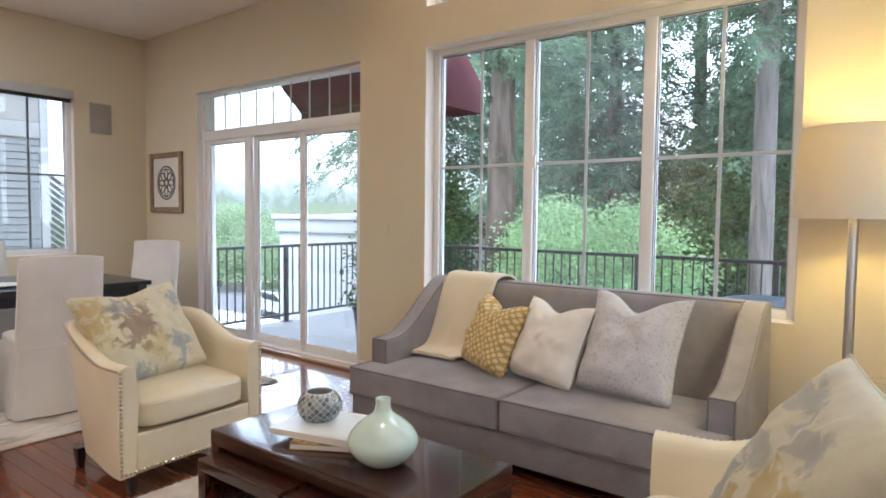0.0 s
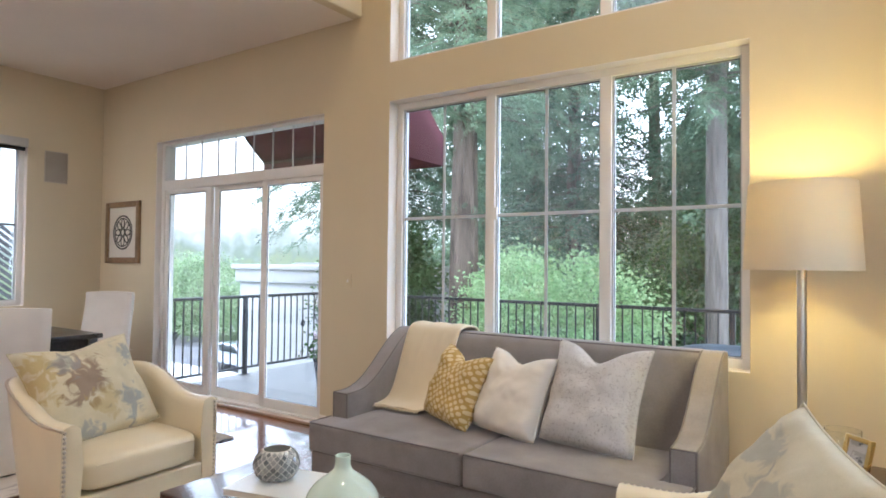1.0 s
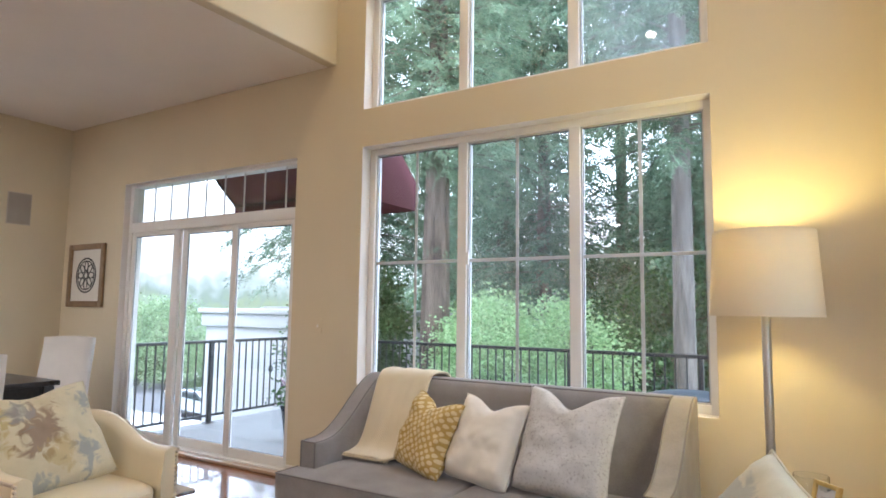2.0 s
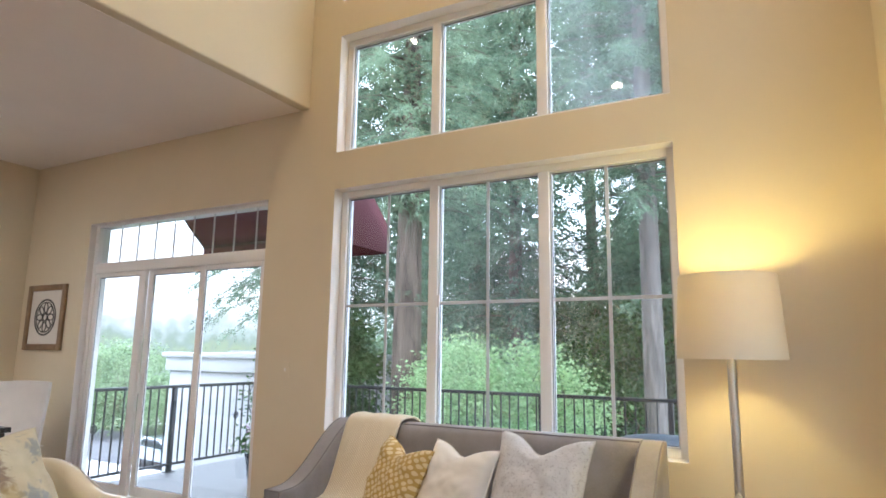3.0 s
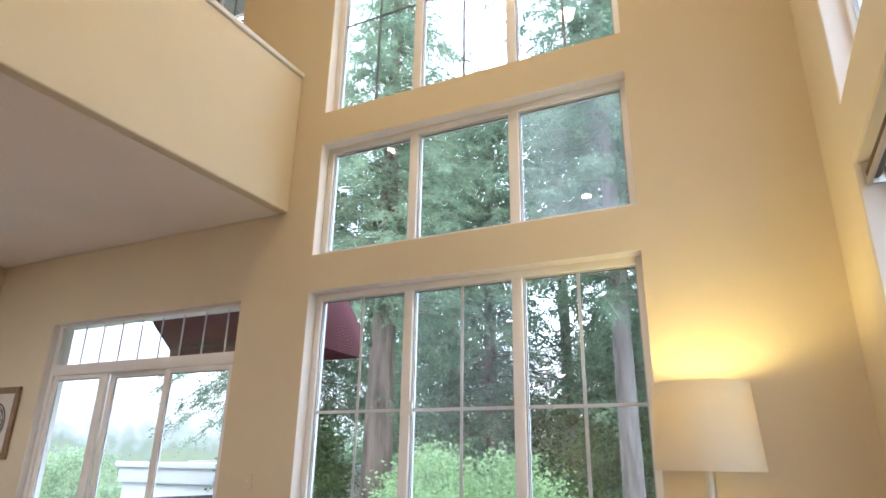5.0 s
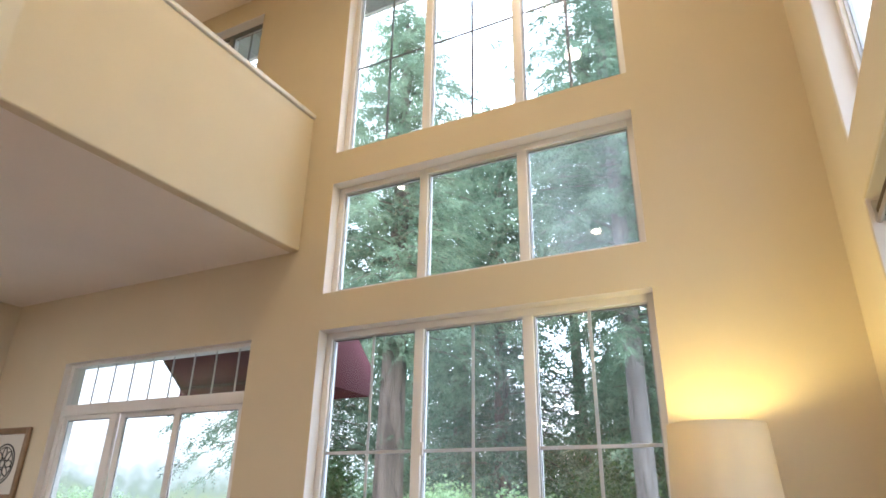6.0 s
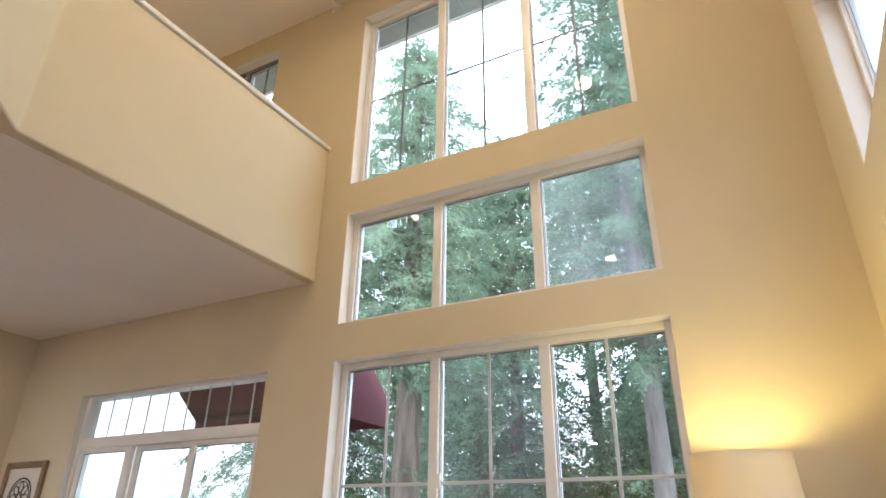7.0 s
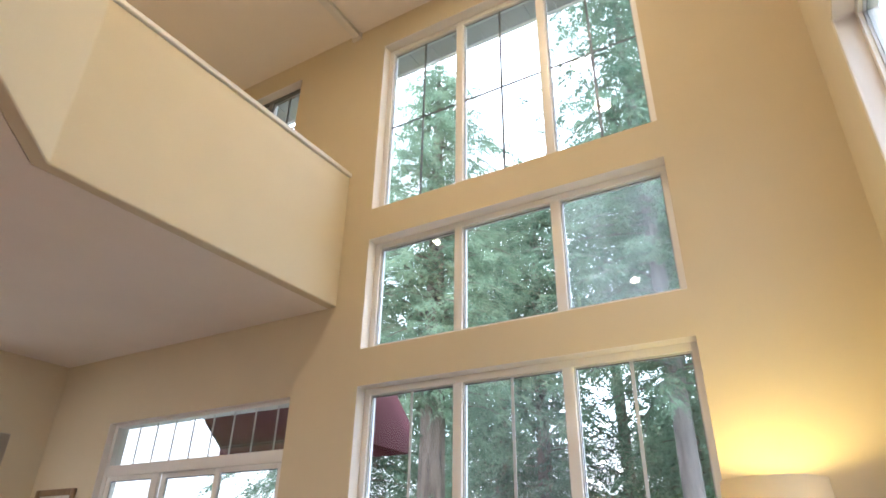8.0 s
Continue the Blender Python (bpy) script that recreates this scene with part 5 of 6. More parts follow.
def awning():
    th = thing("awning", (0, WALL_T + 0.004, 0), 0, "maroon canvas awning over the patio door", "awning")
    xl, xr, zt, zf, out = -4.48, -1.74, 3.75, 2.62, 1.28
    bm = bmesh.new()
    v = [bm.verts.new(p) for p in ((xl, 0, zt), (xr, 0, zt), (xr, out, zf), (xl, out, zf))]
    bm.faces.new(v)
    bmesh.ops.subdivide_edges(bm, edges=bm.edges[:], cuts=12, use_grid_fill=True)
    for q in bm.verts:
        q.co.z -= 0.02 * math.sin(math.pi * q.co.y / out) * (0.5 + 0.5 * math.cos((q.co.x - xl) * 7.4))
    top = part("canopy", bm, M_AWNING, th, angle=80)
    so = top.modifiers.new("thickness", "SOLIDIFY")
    so.thickness = 0.004
    va = bmesh.new()
    prev = None
    for k in range(61):
        x = xl + (xr - xl) * k / 60
        a = va.verts.new((x, out + 0.004 * math.sin(k), zf))
        b = va.verts.new((x, out + 0.006 * math.sin(k * 1.3), zf - 0.27))
        if prev:
            va.faces.new((prev[0], a, b, prev[1]))
        prev = (a, b)
    val = part("valance", va, M_AWNING, th)
    val.modifiers.new("thickness", "SOLIDIFY").thickness = 0.004
    sd = bmesh.new()
    sd.faces.new([sd.verts.new(p) for p in ((xr, 0.0, zt), (xr, out, zf), (xr, out, zf - 0.27), (xr, 0.0, zf - 0.27))])
    part("side_panel", sd, M_AWNING, th).modifiers.new("thickness", "SOLIDIFY").thickness = 0.004
    fr = bmesh.new()
    tube((xl + 0.02, out - 0.02, zf - 0.02), (xr - 0.02, out - 0.02, zf - 0.02), 0.013, seg=10, bm=fr)
    for x in (xl + 0.03, (xl + xr) / 2, xr - 0.03):
        tube((x, 0, zt - 0.03), (x, out - 0.02, zf - 0.02), 0.011, seg=8, bm=fr)
    part("frame", fr, M_IRON, th)


awning()

# eaves above the windows
ev = thing("eaves", (0, 0, 0), 0, "pale boarded roof eaves outside the upper window", "eaves", kind="structure")
for k in range(37):
    x = -7.5 + 0.30 * k
    part("soffit_board", box(x, x + 0.293, WALL_T + 0.004, 1.034, 6.90, 6.92, 0.003, 1), mat("soffit_paint", (0.38, 0.39, 0.41), 0.7) if k == 0 else bpy.data.materials["soffit_paint"], ev)
part("fascia", box(-7.5, 3.6, 1.035, 1.065, 6.875, 7.0, 0.004), M_STUCCO, ev)
part("roof", box(-7.5, 3.6, 0.0, 1.10, 7.005, 7.07, 0.004), M_ROOF, ev)

# covered grill on the deck
grill = thing("covered_grill", (0.93, 1.35, DECK_Z), 0, "slate blue rounded vinyl cover over a patio grill", "grill cover")
sb = soft_box(0.60, 0.36, 0.44, 3.4, 12, 0.05)
bmesh.ops.translate(sb, verts=sb.verts, vec=(0, 0, 0.442))
part("cover", sb, M_SLATE, grill, angle=80)
part("hem", box(-0.60, 0.60, -0.345, 0.345, 0.004, 0.03, 0.012), M_SLATE, grill)

# planter with flowers by the door
pt = thing("planter", (-3.42, 1.62, DECK_Z + 0.001), 0, "dark glazed planter with white and purple flowers", "planter")
part("pot", lathe([(0, 0), (0.11, 0), (0.13, 0.02), (0.175, 0.36), (0.19, 0.38), (0.19, 0.41), (0.165, 0.41), (0.16, 0.36), (0, 0.34)], 36), mat("dark_blue_glaze", (0.02, 0.03, 0.05), 0.2, bump=0.02), pt)


def leaf_cards(name, pts, dirs, lens, wides, material, parent=None, seed=1, per=1, droop=0.0, spread=0.5):
    """Many small folded leaves, each a bent pair of quads, in one mesh: points, growing directions, lengths and widths as arrays."""
    rs = np.random.RandomState(seed)
    p = np.repeat(pts, per, axis=0)
    d = np.repeat(dirs, per, axis=0) + rs.normal(0, spread, (len(p), 3))
    d[:, 2] -= droop
    d /= np.linalg.norm(d, axis=1, keepdims=True) + 1e-9
    r = rs.normal(0, 1, d.shape)
    s = np.cross(d, r)
    s /= np.linalg.norm(s, axis=1, keepdims=True) + 1e-9
    up = np.cross(s, d)
    L = (lens if np.isscalar(lens) else np.repeat(lens, per)[:, None]) * rs.uniform(0.6, 1.3, (len(p), 1))
    Wd = (wides if np.isscalar(wides) else np.repeat(wides, per)[:, None]) * rs.uniform(0.7, 1.2, (len(p), 1))
    a = p
    b = p + d * L * 0.45 + s * Wd + up * Wd * 0.3
    c = p + d * L
    e = p + d * L * 0.45 - s * Wd + up * Wd * 0.3
    n = len(p)
    verts = np.stack([a, b, c, e], axis=1).reshape(-1, 3)
    me = bpy.data.meshes.new(name)
    me.vertices.add(4 * n)
    me.vertices.foreach_set("co", verts.astype(np.float32).ravel())
    idx = np.arange(4 * n).reshape(n, 4)
    tris = np.stack([idx[:, [0, 1, 2]], idx[:, [0, 2, 3]]], axis=1).reshape(-1, 3)
    me.loops.add(6 * n)
    me.loops.foreach_set("vertex_index", tris.ravel().astype(np.int32))
    me.polygons.add(2 * n)
    me.polygons.foreach_set("loop_start", np.arange(0, 6 * n, 3, dtype=np.int32))
    me.polygons.foreach_set("loop_total", np.full(2 * n, 3, dtype=np.int32))
    me.update(calc_edges=True)
    me.materials.append(material)
    ob = new(name, me)
    if parent is not None:
        ob.parent = parent
    return ob


rs = np.random.RandomState(3)
q = rs.normal(0, 1, (260, 3)) * (0.12, 0.12, 0.09) + (0, 0, 0.55)
leaf_cards("foliage", q, q - (0, 0, 0.4), 0.07, 0.016, M_SHRUB, pt, 5, 2)
M_PETAL = random_tint(mat("white_and_purple_petals", (0.6, 0.5, 0.6), 0.6), (0.16, 0.03, 0.14), (0.75, 0.70, 0.72), island=True)
leaf_cards("flowers", q[:50] * 1.03 + (0, 0, 0.02), q[:50] - (0, 0, 0.45), 0.035, 0.02, M_PETAL, pt, 6, 3)
rg = thing("wall_trellis", (-3.02, 1.08, 0.86), 0, "round wrought iron garden ornament on a stake", "ornament")
b = bmesh.new()
flat_ring(b, 0, 0, 0.115, 0.17, 0.014, 0, 36)
flat_ring(b, 0, 0, 0.06, 0.09, 0.010, 0, 28)
part("rings", b, M_IRON, rg)
part("stake", tube((0, 0.002, -1.029), (0, 0.002, -0.165), 0.006, seg=8), M_IRON, rg)
dm = thing("door_mat", (-2.45, 0.62, DECK_Z + 0.001), 0, "black and white striped outdoor mat by the door", "mat")
part("mat", box(-0.45, 0.45, -0.28, 0.28, 0, 0.010, 0.003), mat("white_mat_fibre", (0.62, 0.62, 0.60), 0.95, fine=250, bump=0.4), dm)
for k in range(4):
    part("stripe", box(-0.45, 0.45, -0.25 + 0.14 * k, -0.18 + 0.14 * k, 0.0102, 0.0125), M_IRON, dm)

# ---- ground, street and neighbours ----
GROUND_Z = -4.2
gm = mat("lawn_and_soil", (0.07, 0.10, 0.04), 0.95, var=0.5, scale=0.3, fine=8, bump=0.5, dist=0.05)
tagged(part("ground", box(-300, 300, -40, 400, GROUND_Z - 1, GROUND_Z), gm), "green and brown ground under the trees", "ground", kind="structure")
road = box(-60, -8, 16, 24, GROUND_Z + 0.004, GROUND_Z + 0.03)
tagged(part("road", road, M_ASPHALT), "grey asphalt street below the balcony", "road", kind="structure")
pv = box(-60, -8, 13.6, 15.98, GROUND_Z + 0.004, GROUND_Z + 0.14)
tagged(part("pavement", pv, mat("pale_concrete", (0.5, 0.5, 0.48), 0.9, var=0.1, fine=20)), "pale concrete pavement along the street", "pavement", kind="structure")


def parked_car(at, rz, paint, label):
    th = thing("parked_car", at, rz, label, "car")
    body = [(-2.15, 0.35), (-2.18, 0.62), (-2.05, 0.78), (-1.2, 0.90), (-0.55, 1.38), (0.75, 1.42), (1.45, 1.0), (2.05, 0.92), (2.18, 0.66), (2.15, 0.35)]
    part("body", extrude_profile(body, -0.86, 0.86, 0.07, 3), paint, th)
    gl = [(-1.08, 0.93), (-0.52, 1.33), (0.70, 1.36), (1.28, 1.0)]
    part("windows", extrude_profile(gl, -0.868, 0.868, 0.02, 2), mat("dark_car_glass", (0.02, 0.025, 0.03), 0.06), th)
    for s in (-1, 1):
        for yy in (-1.35, 1.35):
            w = part("wheel", tube((s * 0.70, yy, 0.32), (s * 0.885, yy, 0.32), 0.32, seg=24), M_IRON, th)
            part("rim", tube((s * 0.886, yy, 0.32), (s * 0.895, yy, 0.32), 0.20, seg=20), M_NICKEL, w)
        part("headlight", box(s * 0.62 - 0.16, s * 0.62 + 0.16, -2.2, -2.12, 0.62, 0.74, 0.02), M_GLASS, th)
        part("tail_light", box(s * 0.66 - 0.14, s * 0.66 + 0.14, 2.12, 2.2, 0.66, 0.80, 0.02), mat("red_lens", (0.4, 0.01, 0.01), 0.2), th)


parked_car((-24.6, 17.2, GROUND_Z + 0.031), 84, mat("silver_blue_car_paint", (0.40, 0.44, 0.50), 0.2, metal=0.3, coat=0.8, bump=0), "silver blue parked car on the street")


def stucco_house():
    """The white flat-roofed neighbour, seen beyond the railing."""
    th = thing("neighbour_house", (-12.3, 9.6, GROUND_Z), 0, "white stucco house with a flat capped parapet", "house")
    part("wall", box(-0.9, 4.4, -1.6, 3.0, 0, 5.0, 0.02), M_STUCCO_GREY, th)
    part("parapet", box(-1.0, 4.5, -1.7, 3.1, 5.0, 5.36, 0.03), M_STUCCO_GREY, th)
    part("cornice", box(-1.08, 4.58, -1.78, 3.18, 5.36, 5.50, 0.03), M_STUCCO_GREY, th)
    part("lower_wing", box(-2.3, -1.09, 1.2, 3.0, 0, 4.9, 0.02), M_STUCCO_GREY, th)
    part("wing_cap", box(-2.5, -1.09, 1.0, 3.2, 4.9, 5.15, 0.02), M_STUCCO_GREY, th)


stucco_house()


def grey_house(at, rz):
    th = thing("distant_house", at, rz, "far white house with a grey hipped roof", "house")
    part("wall", box(-6, 6, -4, 4, 0, 3.6), M_STUCCO, th)
    b = bmesh.new()
    lo = [b.verts.new(p) for p in ((-6.5, -4.5, 3.55), (6.5, -4.5, 3.55), (6.5, 4.5, 3.55), (-6.5, 4.5, 3.55))]
    hi = [b.verts.new((-2.5, 0, 5.4)), b.verts.new((2.5, 0, 5.4))]
    b.faces.new(lo)
    b.faces.new((lo[0], lo[1], hi[1], hi[0]))
    b.faces.new((lo[2], lo[3], hi[0], hi[1]))
    b.faces.new((lo[1], lo[2], hi[1]))
    b.faces.new((lo[3], lo[0], hi[0]))
    part("roof", b, M_ROOF, th, smooth=False)


grey_house((-34.5, 33, GROUND_Z + 0.2), 20)


def siding_house():
    """The next-door house seen through the dining window: lap siding boards, corner trim, and an outside stair."""
    th = thing("siding_house", (-9.6, -2.02, GROUND_Z), 0, "grey lap-sided house with white corner trim next door", "house")
    part("wall", box(-4, -0.03, -6, 2.50, 0, 9.0), M_SIDING, th)
    bd = box(-0.028, 0.0, -6, 2.40, 0, 0.112, 0.003, 1)
    for v in bd.verts:
        if v.co.x > -0.01:
            v.co.x += 0.016 * (1 - v.co.z / 0.112)
    first = part("siding_board", bd, M_SIDING, th)
    for k in range(1, 58):
        ob = new("siding_board", first.data)
        ob.parent = th
        ob.location = (0, 0, 0.1155 * k)
    part("corner_trim", box(-0.10, 0.03, 2.41, 2.53, 0, 8.9, 0.006), M_STUCCO_GREY, th)
    part("band_trim", box(-0.02, 0.035, -6, 2.40, 6.70, 6.95, 0.006), M_STUCCO_GREY, th)
    for k in range(13):
        part("batten_panel", box(-0.02, 0.018, -6 + 0.65 * k, -6 + 0.65 * k + 0.60, 6.96, 8.9, 0.004), mat("batten_grey", (0.36, 0.35, 0.34), 0.7) if k == 0 else bpy.data.materials["batten_grey"], th)
    part("roof", box(-4.6, 0.5, -6.5, 3.0, 9.0, 9.2), M_ROOF, th)
    stair = thing("outdoor_screen", (-13.5, 2.35, GROUND_Z + 0.1), 0, "dark slatted wooden screen beside the next house", "screen")
    for k in range(14):
        b = box(0, 0.05, -0.9, 0.9, 4.2 + 0.12 * k, 4.27 + 0.12 * k)
        bmesh.ops.transform(b, matrix=Matrix.Translation((0, 0, 5.4)) @ pose(0, 0, 0, -38, 0, 0) @ Matrix.Translation((0, 0, -5.4)), verts=b.verts)
        part("slat", b, mat("weathered_dark_slat", (0.12, 0.12, 0.125), 0.8) if k == 0 else bpy.data.materials["weathered_dark_slat"], stair)
    for yy in (-0.95, 0.95):
        part("post", box(-0.02, 0.08, yy - 0.05, yy + 0.05, -0.1, 6.4), bpy.data.materials["weathered_dark_slat"], stair)


siding_house()


# ---- trees ----
def trunk_mesh(height, r0, r1, sway, seed, limbs=()):
    bm = bmesh.new()
    rr = random.Random(seed)
    nz, ns = 26, 18
    rings = []
    ph = [rr.uniform(0, 6.28) for _ in range(4)]
    for j in range(nz + 1):
        s = j / nz
        r = r0 * (1 - s) ** 0.8 + r1 * s + r0 * 0.45 * math.exp(-s * 26)
        cx, cy = sway * math.sin(s * 3 + ph[0]), sway * math.cos(s * 2.3 + ph[1])
        line = []
        for k in range(ns):
            a = 2 * math.pi * k / ns
            f = 1 + 0.05 * math.sin(5 * a + ph[2] + s * 2) + 0.03 * math.sin(9 * a + ph[3])
            line.append(bm.verts.new((cx + r * f * math.cos(a), cy + r * f * math.sin(a), height * s)))
        rings.append(line)
    for a, b in zip(rings, rings[1:]):
        for k in range(ns):
            bm.faces.new((a[k], a[(k + 1) % ns], b[(k + 1) % ns], b[k]))
    bm.faces.new(rings[0])
    bm.faces.new(rings[-1])
    return bm


def limb_mesh(lines, material, parent):
    """Thin tapered limbs along bent lines, in one mesh."""
    verts, faces = [], []
    for line, r in lines:
        base = len(verts)
        m = len(line)
        for i, p in enumerate(line):
            q = r * (1 - 0.85 * i / (m - 1))
            for k in range(4):
                a = math.pi / 2 * k
                verts.append((p[0] + q * math.cos(a) * 0.6, p[1] + q * math.sin(a) * 0.6, p[2] + q * (0.8 if k % 2 else -0.8)))
        for i in range(m - 1):
            for k in range(4):
                k2 = (k + 1) % 4
                faces.append((base + 4 * i + k, base + 4 * i + k2, base + 4 * (i + 1) + k2, base + 4 * (i + 1) + k))
    me = bpy.data.meshes.new("limbs")
    me.from_pydata(verts, [], faces)
    me.materials.append(material)
    ob = new("limbs", me)
    ob.parent = parent
    return ob


def conifer(x, y, height, r0, crown_from, crown_r, branches, seed, bark, needle, label, leaf=0.20, sprays=13, per=9, wide=0.022):
    th = thing("conifer", (x, y, GROUND_Z), 0, label, "tree", "conifers")
    part("trunk", trunk_mesh(height, r0, 0.04, 0.05, seed), bark, th)
    rr = random.Random(seed)
    lines, pts, dirs = [], [], []
    for k in range(branches):
        s = (k + rr.random()) / branches
        z = crown_from + (height - crown_from) * s ** 0.9
        a = k * 2.39996 + rr.uniform(-0.3, 0.3)
        L = crown_r * (1 - s) ** 0.55 * rr.uniform(0.5, 1.1) + 0.3
        up = rr.uniform(0.0, 0.25)
        line = []
        for i in range(8):
            q = i / 7
            wob = 0.06 * L * math.sin(q * 5 + k)
            line.append((math.cos(a) * L * q - math.sin(a) * wob, math.sin(a) * L * q + math.cos(a) * wob, z + L * (up * q - 0.42 * q * q)))
        lines.append((line, 0.006 + 0.006 * L))
        n = int(sprays * (0.35 + 0.65 * L / crown_r)) + 2
        knots = max(2, int(2 + L * 1.6))
        for j in range(n):
            q = (j % knots + 0.75 + rr.gauss(0, 0.16)) / knots
            q = min(1.0, max(0.08, q))
            i = min(6, int(q * 7))
            f = q * 7 - i
            p = [line[i][c] * (1 - f) + line[i + 1][c] * f for c in range(3)]
            turn = a + rr.choice((-1, 1)) * rr.uniform(0.1, 1.25)
            pts.append((p[0] + rr.gauss(0, 0.03), p[1] + rr.gauss(0, 0.03), p[2] + rr.gauss(0, 0.04)))
            dirs.append((math.cos(turn), math.sin(turn), rr.uniform(-1.0, 0.35)))
    pts, dirs = np.array(pts), np.array(dirs)
    dirs /= np.linalg.norm(dirs, axis=1, keepdims=True)
    rs_ = np.random.RandomState(seed)
    twig = leaf * rs_.uniform(2.6, 4.8, (len(pts), 1))
    flat = np.cross(dirs, np.array([0, 0, 1.0]) + rs_.normal(0, 0.6, dirs.shape))
    flat /= np.linalg.norm(flat, axis=1, keepdims=True)
    at, way, size = [], [], []
    for k in range(per):
        s = (k + 0.5) / per
        sg = 1 if k % 2 else -1
        sag = np.array([0, 0, -0.35]) * twig * s * s
        at.append(pts + dirs * twig * s + sag)
        way.append(dirs * 0.75 + flat * sg * 0.85 * (1 - 0.5 * s) + np.array([0, 0, -0.2]))
        size.append(np.full(len(pts), leaf * (1.15 - 0.65 * s)))
    pts, dirs, size = np.concatenate(at), np.concatenate(way), np.concatenate(size)
    limb_mesh(lines, bark, th)
    leaf_cards("crown", pts, dirs, size, wide, needle, th, seed, 1, 0.08, 0.16)
    return th


def broadleaf(x, y, z, rx, ry, rz, clumps, leaves, seed, needle, bark, label, leaf=0.10, wide=0.035):
    th = thing("broadleaf_tree", (x, y, GROUND_Z), 0, label, "tree", "broadleaf trees")
    h = z - GROUND_Z
    part("trunk", trunk_mesh(max(0.6, h - rz * 0.3), 0.10 + 0.03 * rx, 0.04, 0.06, seed), bark, th)
    rr = random.Random(seed)
    lines, pts, dirs = [], [], []
    for k in range(clumps):
        a, e = rr.uniform(0, 6.283), math.asin(rr.uniform(-0.55, 1.0))
        g = rr.uniform(0.55, 1.0) ** 0.5
        lump = 1 + 0.22 * math.sin(3 * a + seed) + 0.12 * math.sin(5 * a + 4 * e)
        c = (rx * g * lump * math.cos(a) * math.cos(e), ry * g * lump * math.sin(a) * math.cos(e), h + rz * g * lump * math.sin(e))
        s0 = (0, 0, max(0.3, h - rz * 0.5))
        lines.append(([tuple(s0[i] + (c[i] - s0[i]) * q + (0.12 * math.sin(q * 4 + k + i) * (1 - q)) for i in range(3)) for q in [j / 6 for j in range(7)]], 0.035))
        for j in range(leaves):
            d = Vector((rr.gauss(0, 1), rr.gauss(0, 1), rr.gauss(0, 0.6)))
            rad = 0.20 * (rx + rz)
            p = Vector(c) + d * rad * 0.38
            pts.append(p[:])
            dirs.append((d.x * 0.5 + math.cos(a) * 0.5, d.y * 0.5 + math.sin(a) * 0.5, d.z * 0.3))
    limb_mesh(lines, bark, th)
    leaf_cards("crown", np.array(pts), np.array(dirs), leaf, wide, needle, th, seed, 1, 0.15, 0.4)
    return th


T_RED, T_GREY = "tall redwood tree with furrowed brown trunk", "tall fir with a pale grey furrowed trunk"
conifer(-5.68, 8.2, 18.8, 0.42, 8.7, 3.1, 260, 31, M_BARK, M_NEEDLE_PALE, T_RED, 0.105, 44, 15, 0.0145)
conifer(-0.40, 8.4, 24, 0.225, 8.5, 2.9, 320, 32, M_BARK_GREY, M_NEEDLE, T_GREY, 0.105, 44, 15, 0.0145)
conifer(-5.1, 13.5, 18.5, 0.30, 3.2, 3.5, 220, 33, M_BARK, M_NEEDLE, T_RED, 0.17, 34, 10, 0.030)
conifer(-1.2, 14.5, 20.5, 0.25, 3.6, 3.0, 190, 34, M_BARK, M_NEEDLE, T_RED, 0.17, 34, 10, 0.030)
conifer(-8.6, 8.8, 17.0, 0.33, 6.7, 2.9, 270, 35, M_BARK, M_NEEDLE, T_RED, 0.11, 56, 12, 0.018)
conifer(-3.7, 17.0, 21.5, 0.28, 13.2, 3.2, 150, 41, M_BARK, M_NEEDLE, T_RED, 0.17, 40, 10, 0.028)
conifer(1.0, 13.0, 27, 0.28, 3.0, 3.6, 230, 36, M_BARK, M_NEEDLE, T_RED, 0.17, 34, 10, 0.030)
conifer(-7.4, 15.5, 20, 0.38, 2.0, 3.8, 190, 37, M_BARK, M_NEEDLE, T_RED, 0.21, 30, 10, 0.036)
conifer(-2.8, 21.0, 11.5, 0.38, 1.5, 4.2, 130, 38, M_BARK, M_NEEDLE, T_RED, 0.30, 26, 9, 0.05)
conifer(-11.8, 20.0, 21, 0.35, 2.2, 4.0, 160, 39, M_BARK, M_NEEDLE, T_RED, 0.30, 26, 9, 0.05)
conifer(2.6, 19.0, 27, 0.35, 2.0, 4.2, 180, 40, M_BARK, M_NEEDLE, T_RED, 0.30, 26, 9, 0.05)
broadleaf(-3.35, 7.4, 0.0, 1.75, 1.3, 1.5, 130, 260, 51, M_MAPLE, M_BARK_GREY, "small maple with fresh bright green leaves", 0.075, 0.032)
broadleaf(-7.7, 8.0, 0.2, 1.25, 1.0, 2.0, 80, 220, 59, M_SHRUB, M_BARK, "dark evergreen understorey tree", 0.085, 0.03)
broadleaf(-0.6, 12.0, 0.0, 2.6, 1.6, 2.8, 80, 170, 52, M_SHRUB, M_BARK, "dark evergreen understorey tree", 0.11, 0.036)
broadleaf(-3.6, 16.5, 0.2, 3.2, 1.6, 3.2, 80, 150, 53, M_SHRUB, M_BARK, "dark evergreen understorey tree", 0.15, 0.05)
broadleaf(-8.5, 15.5, -0.2, 3.0, 1.6, 3.0, 80, 150, 54, M_SHRUB, M_BARK, "dark evergreen understorey tree", 0.15, 0.05)
broadleaf(-25.5, 19.5, -1.4, 3.2, 2.2, 2.0, 70, 130, 55, M_HAZE, M_BARK, "rounded street tree beyond the road", 0.16, 0.06)
broadleaf(-38.0, 24.5, -1.6, 5.0, 3.0, 3.0, 80, 150, 56, M_HAZE, M_BARK, "light green street tree beyond the road", 0.22, 0.08)
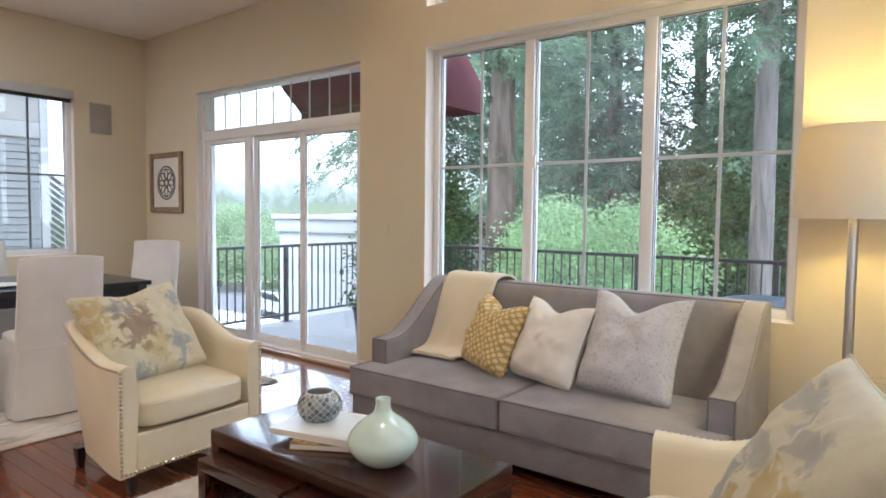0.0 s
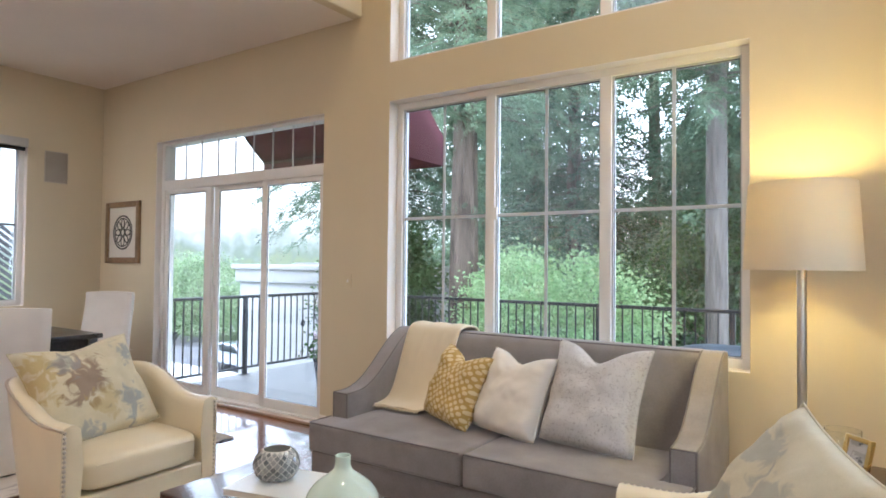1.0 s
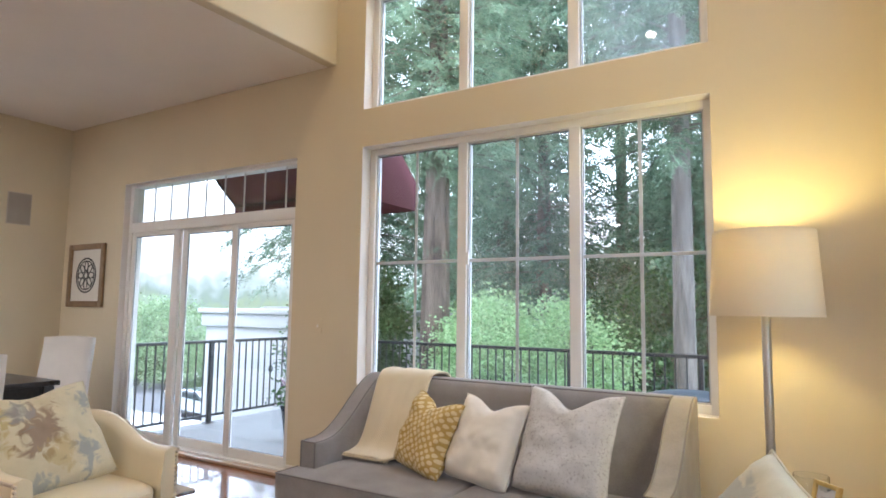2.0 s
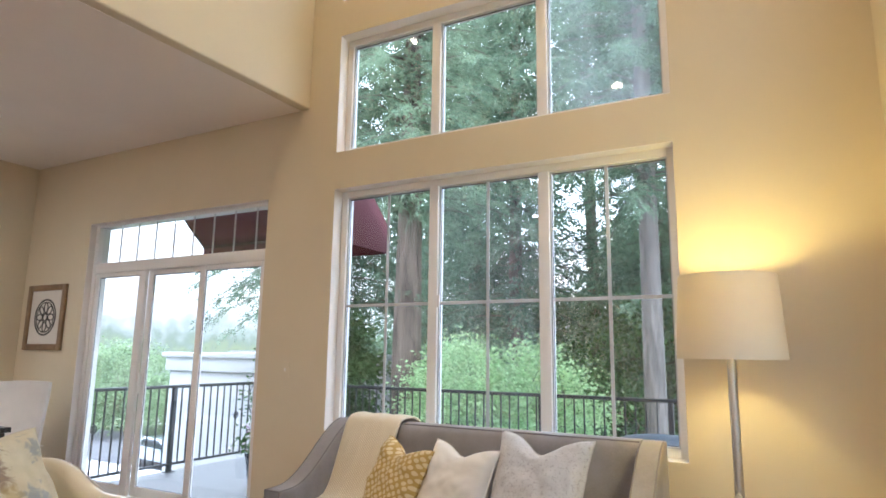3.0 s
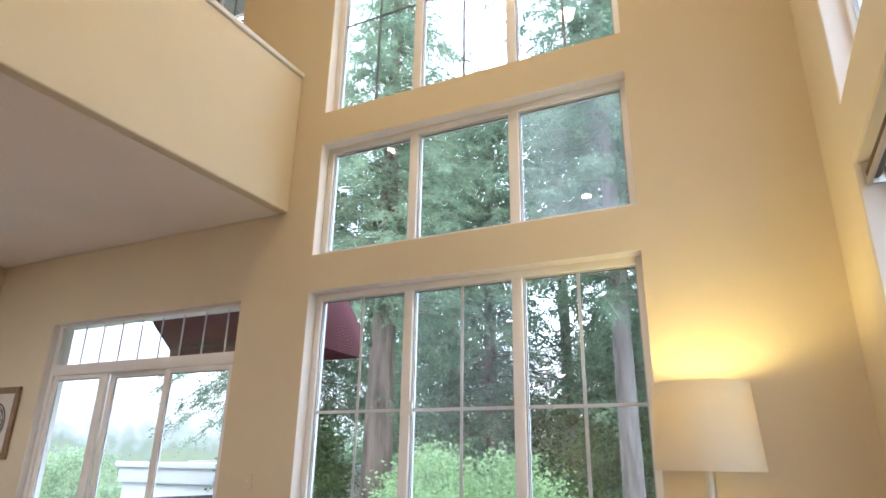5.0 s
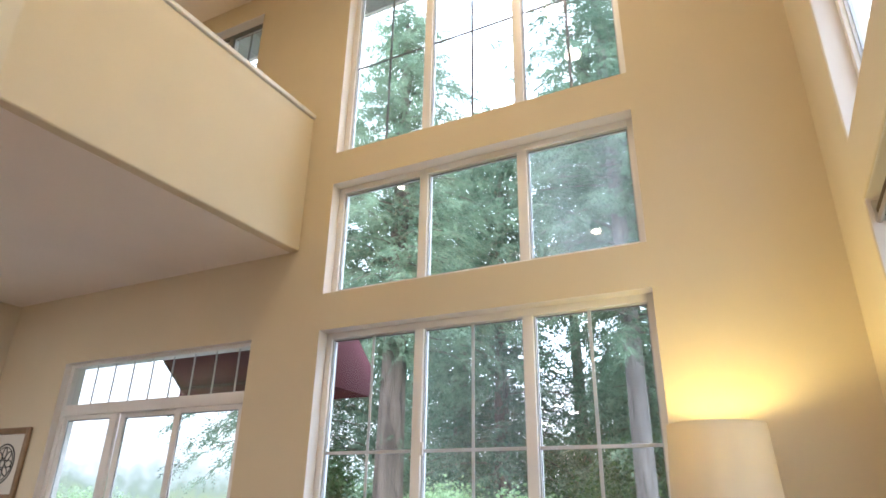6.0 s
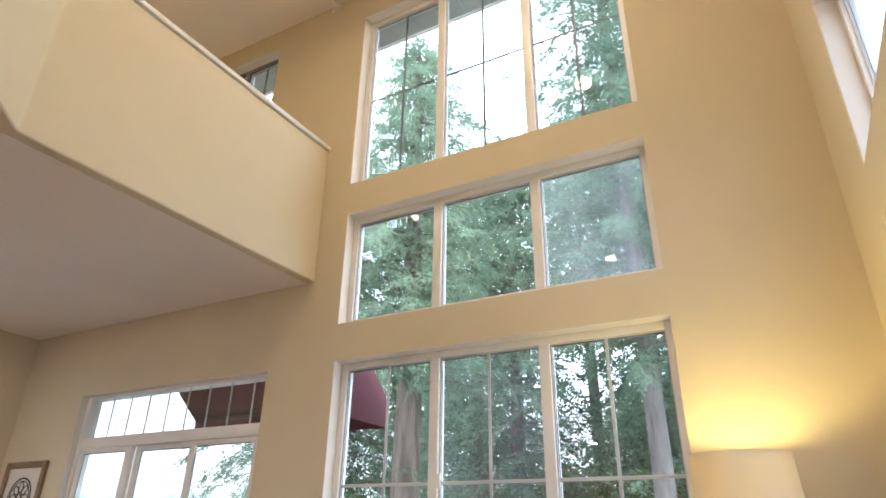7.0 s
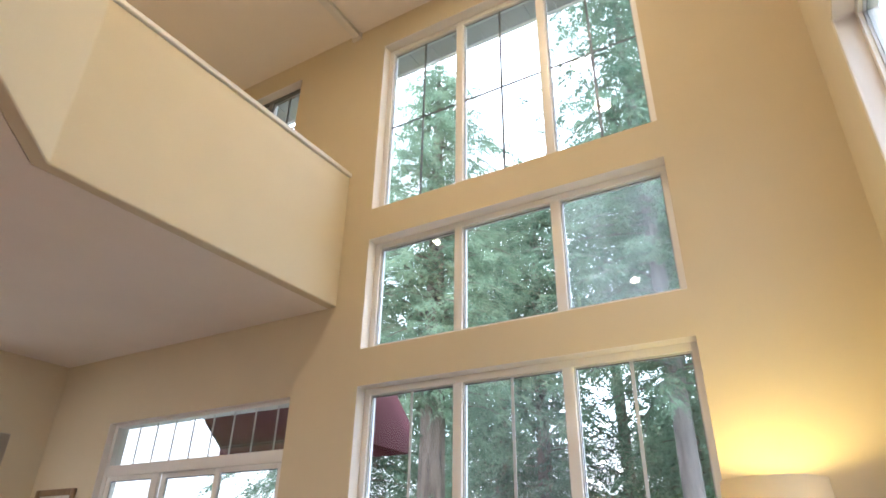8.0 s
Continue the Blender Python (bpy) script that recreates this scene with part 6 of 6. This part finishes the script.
broadleaf(-27.0, 36.5, 0.0, 4.6, 3.0, 3.2, 80, 150, 57, M_HAZE, M_BARK, "rounded street tree beyond the road", 0.24, 0.09)
# added out of view: screens the bright horizon sky from the east window
broadleaf(6.8, -2.0, 0.8, 2.6, 3.4, 3.0, 90, 150, 58, M_HAZE, M_BARK, "unseen leafy tree added to block low sky at the side window", 0.16, 0.06)


def backdrop():
    """Glowing sheet far beyond the houses, wooded hill and mist painted in its colour."""
    m = bpy.data.materials.new("painted_haze_far_hill")
    m.use_nodes = True
    n, l = m.node_tree.nodes, m.node_tree.links
    n.clear()
    out = n.new("ShaderNodeOutputMaterial")
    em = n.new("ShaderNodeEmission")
    tc = n.new("ShaderNodeTexCoord")
    sep = n.new("ShaderNodeSeparateXYZ")
    l.new(tc.outputs["Object"], sep.inputs[0])
    ns_ = n.new("ShaderNodeTexNoise")
    ns_.inputs["Scale"].default_value, ns_.inputs["Detail"].default_value = 0.14, 8
    l.new(tc.outputs["Object"], ns_.inputs["Vector"])
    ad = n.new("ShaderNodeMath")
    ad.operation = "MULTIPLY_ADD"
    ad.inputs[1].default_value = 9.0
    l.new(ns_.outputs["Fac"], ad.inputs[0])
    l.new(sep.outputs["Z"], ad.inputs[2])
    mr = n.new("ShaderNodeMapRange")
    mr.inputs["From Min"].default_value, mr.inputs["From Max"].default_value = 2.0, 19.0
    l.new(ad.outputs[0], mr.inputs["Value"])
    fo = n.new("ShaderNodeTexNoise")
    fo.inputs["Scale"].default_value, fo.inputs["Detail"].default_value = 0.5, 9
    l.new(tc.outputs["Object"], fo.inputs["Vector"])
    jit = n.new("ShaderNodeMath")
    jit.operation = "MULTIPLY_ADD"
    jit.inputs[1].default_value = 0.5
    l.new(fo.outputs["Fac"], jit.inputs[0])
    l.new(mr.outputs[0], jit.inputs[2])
    # greens fade upward to bright white: the haze is put into the glow
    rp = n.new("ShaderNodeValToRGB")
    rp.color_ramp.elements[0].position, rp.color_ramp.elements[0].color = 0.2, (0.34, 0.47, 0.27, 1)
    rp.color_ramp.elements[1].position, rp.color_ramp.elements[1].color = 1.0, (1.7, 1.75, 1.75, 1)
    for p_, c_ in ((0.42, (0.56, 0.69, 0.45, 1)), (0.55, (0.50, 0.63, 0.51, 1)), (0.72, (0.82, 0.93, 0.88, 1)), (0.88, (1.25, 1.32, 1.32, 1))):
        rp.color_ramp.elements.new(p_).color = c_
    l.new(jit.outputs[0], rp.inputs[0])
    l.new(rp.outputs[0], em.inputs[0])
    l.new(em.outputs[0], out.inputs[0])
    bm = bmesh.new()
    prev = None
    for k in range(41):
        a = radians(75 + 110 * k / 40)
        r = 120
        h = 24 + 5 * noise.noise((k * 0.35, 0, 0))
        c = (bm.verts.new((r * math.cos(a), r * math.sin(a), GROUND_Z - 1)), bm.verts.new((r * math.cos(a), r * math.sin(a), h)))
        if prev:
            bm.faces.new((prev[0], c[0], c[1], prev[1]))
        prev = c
    tagged(part("backdrop", bm, m), "glowing sheet painted as a distant hazy wooded hillside", "hill", kind="structure")


backdrop()

# ---- floor boards ----
near = [j for j in BOARD_JOBS if -3.4 < j[0] and j[1] < 0.6 and -3.0 < j[2]]
near_set = set(near[:300])
lumber = {}
for x0, x1, yy in BOARD_JOBS:
    if (x0, x1, yy) in near_set:
        key = round(x1 - x0, 3)
        if key not in lumber:
            lumber[key] = board_mesh(key)
        ob = new("floor_board", lumber[key])
        ob.parent = slab
        ob.location = (x0, yy, 0)
        ob.rotation_euler = (0, 0, 0)
    else:
        box(x0, x1 - 0.0015, yy, yy + BOARD_W - 0.0012, -0.014, 0.0, bm=rest)
tagged(part("floor_boards", rest, M_FLOOR, slab, smooth=False), kind="stuff")
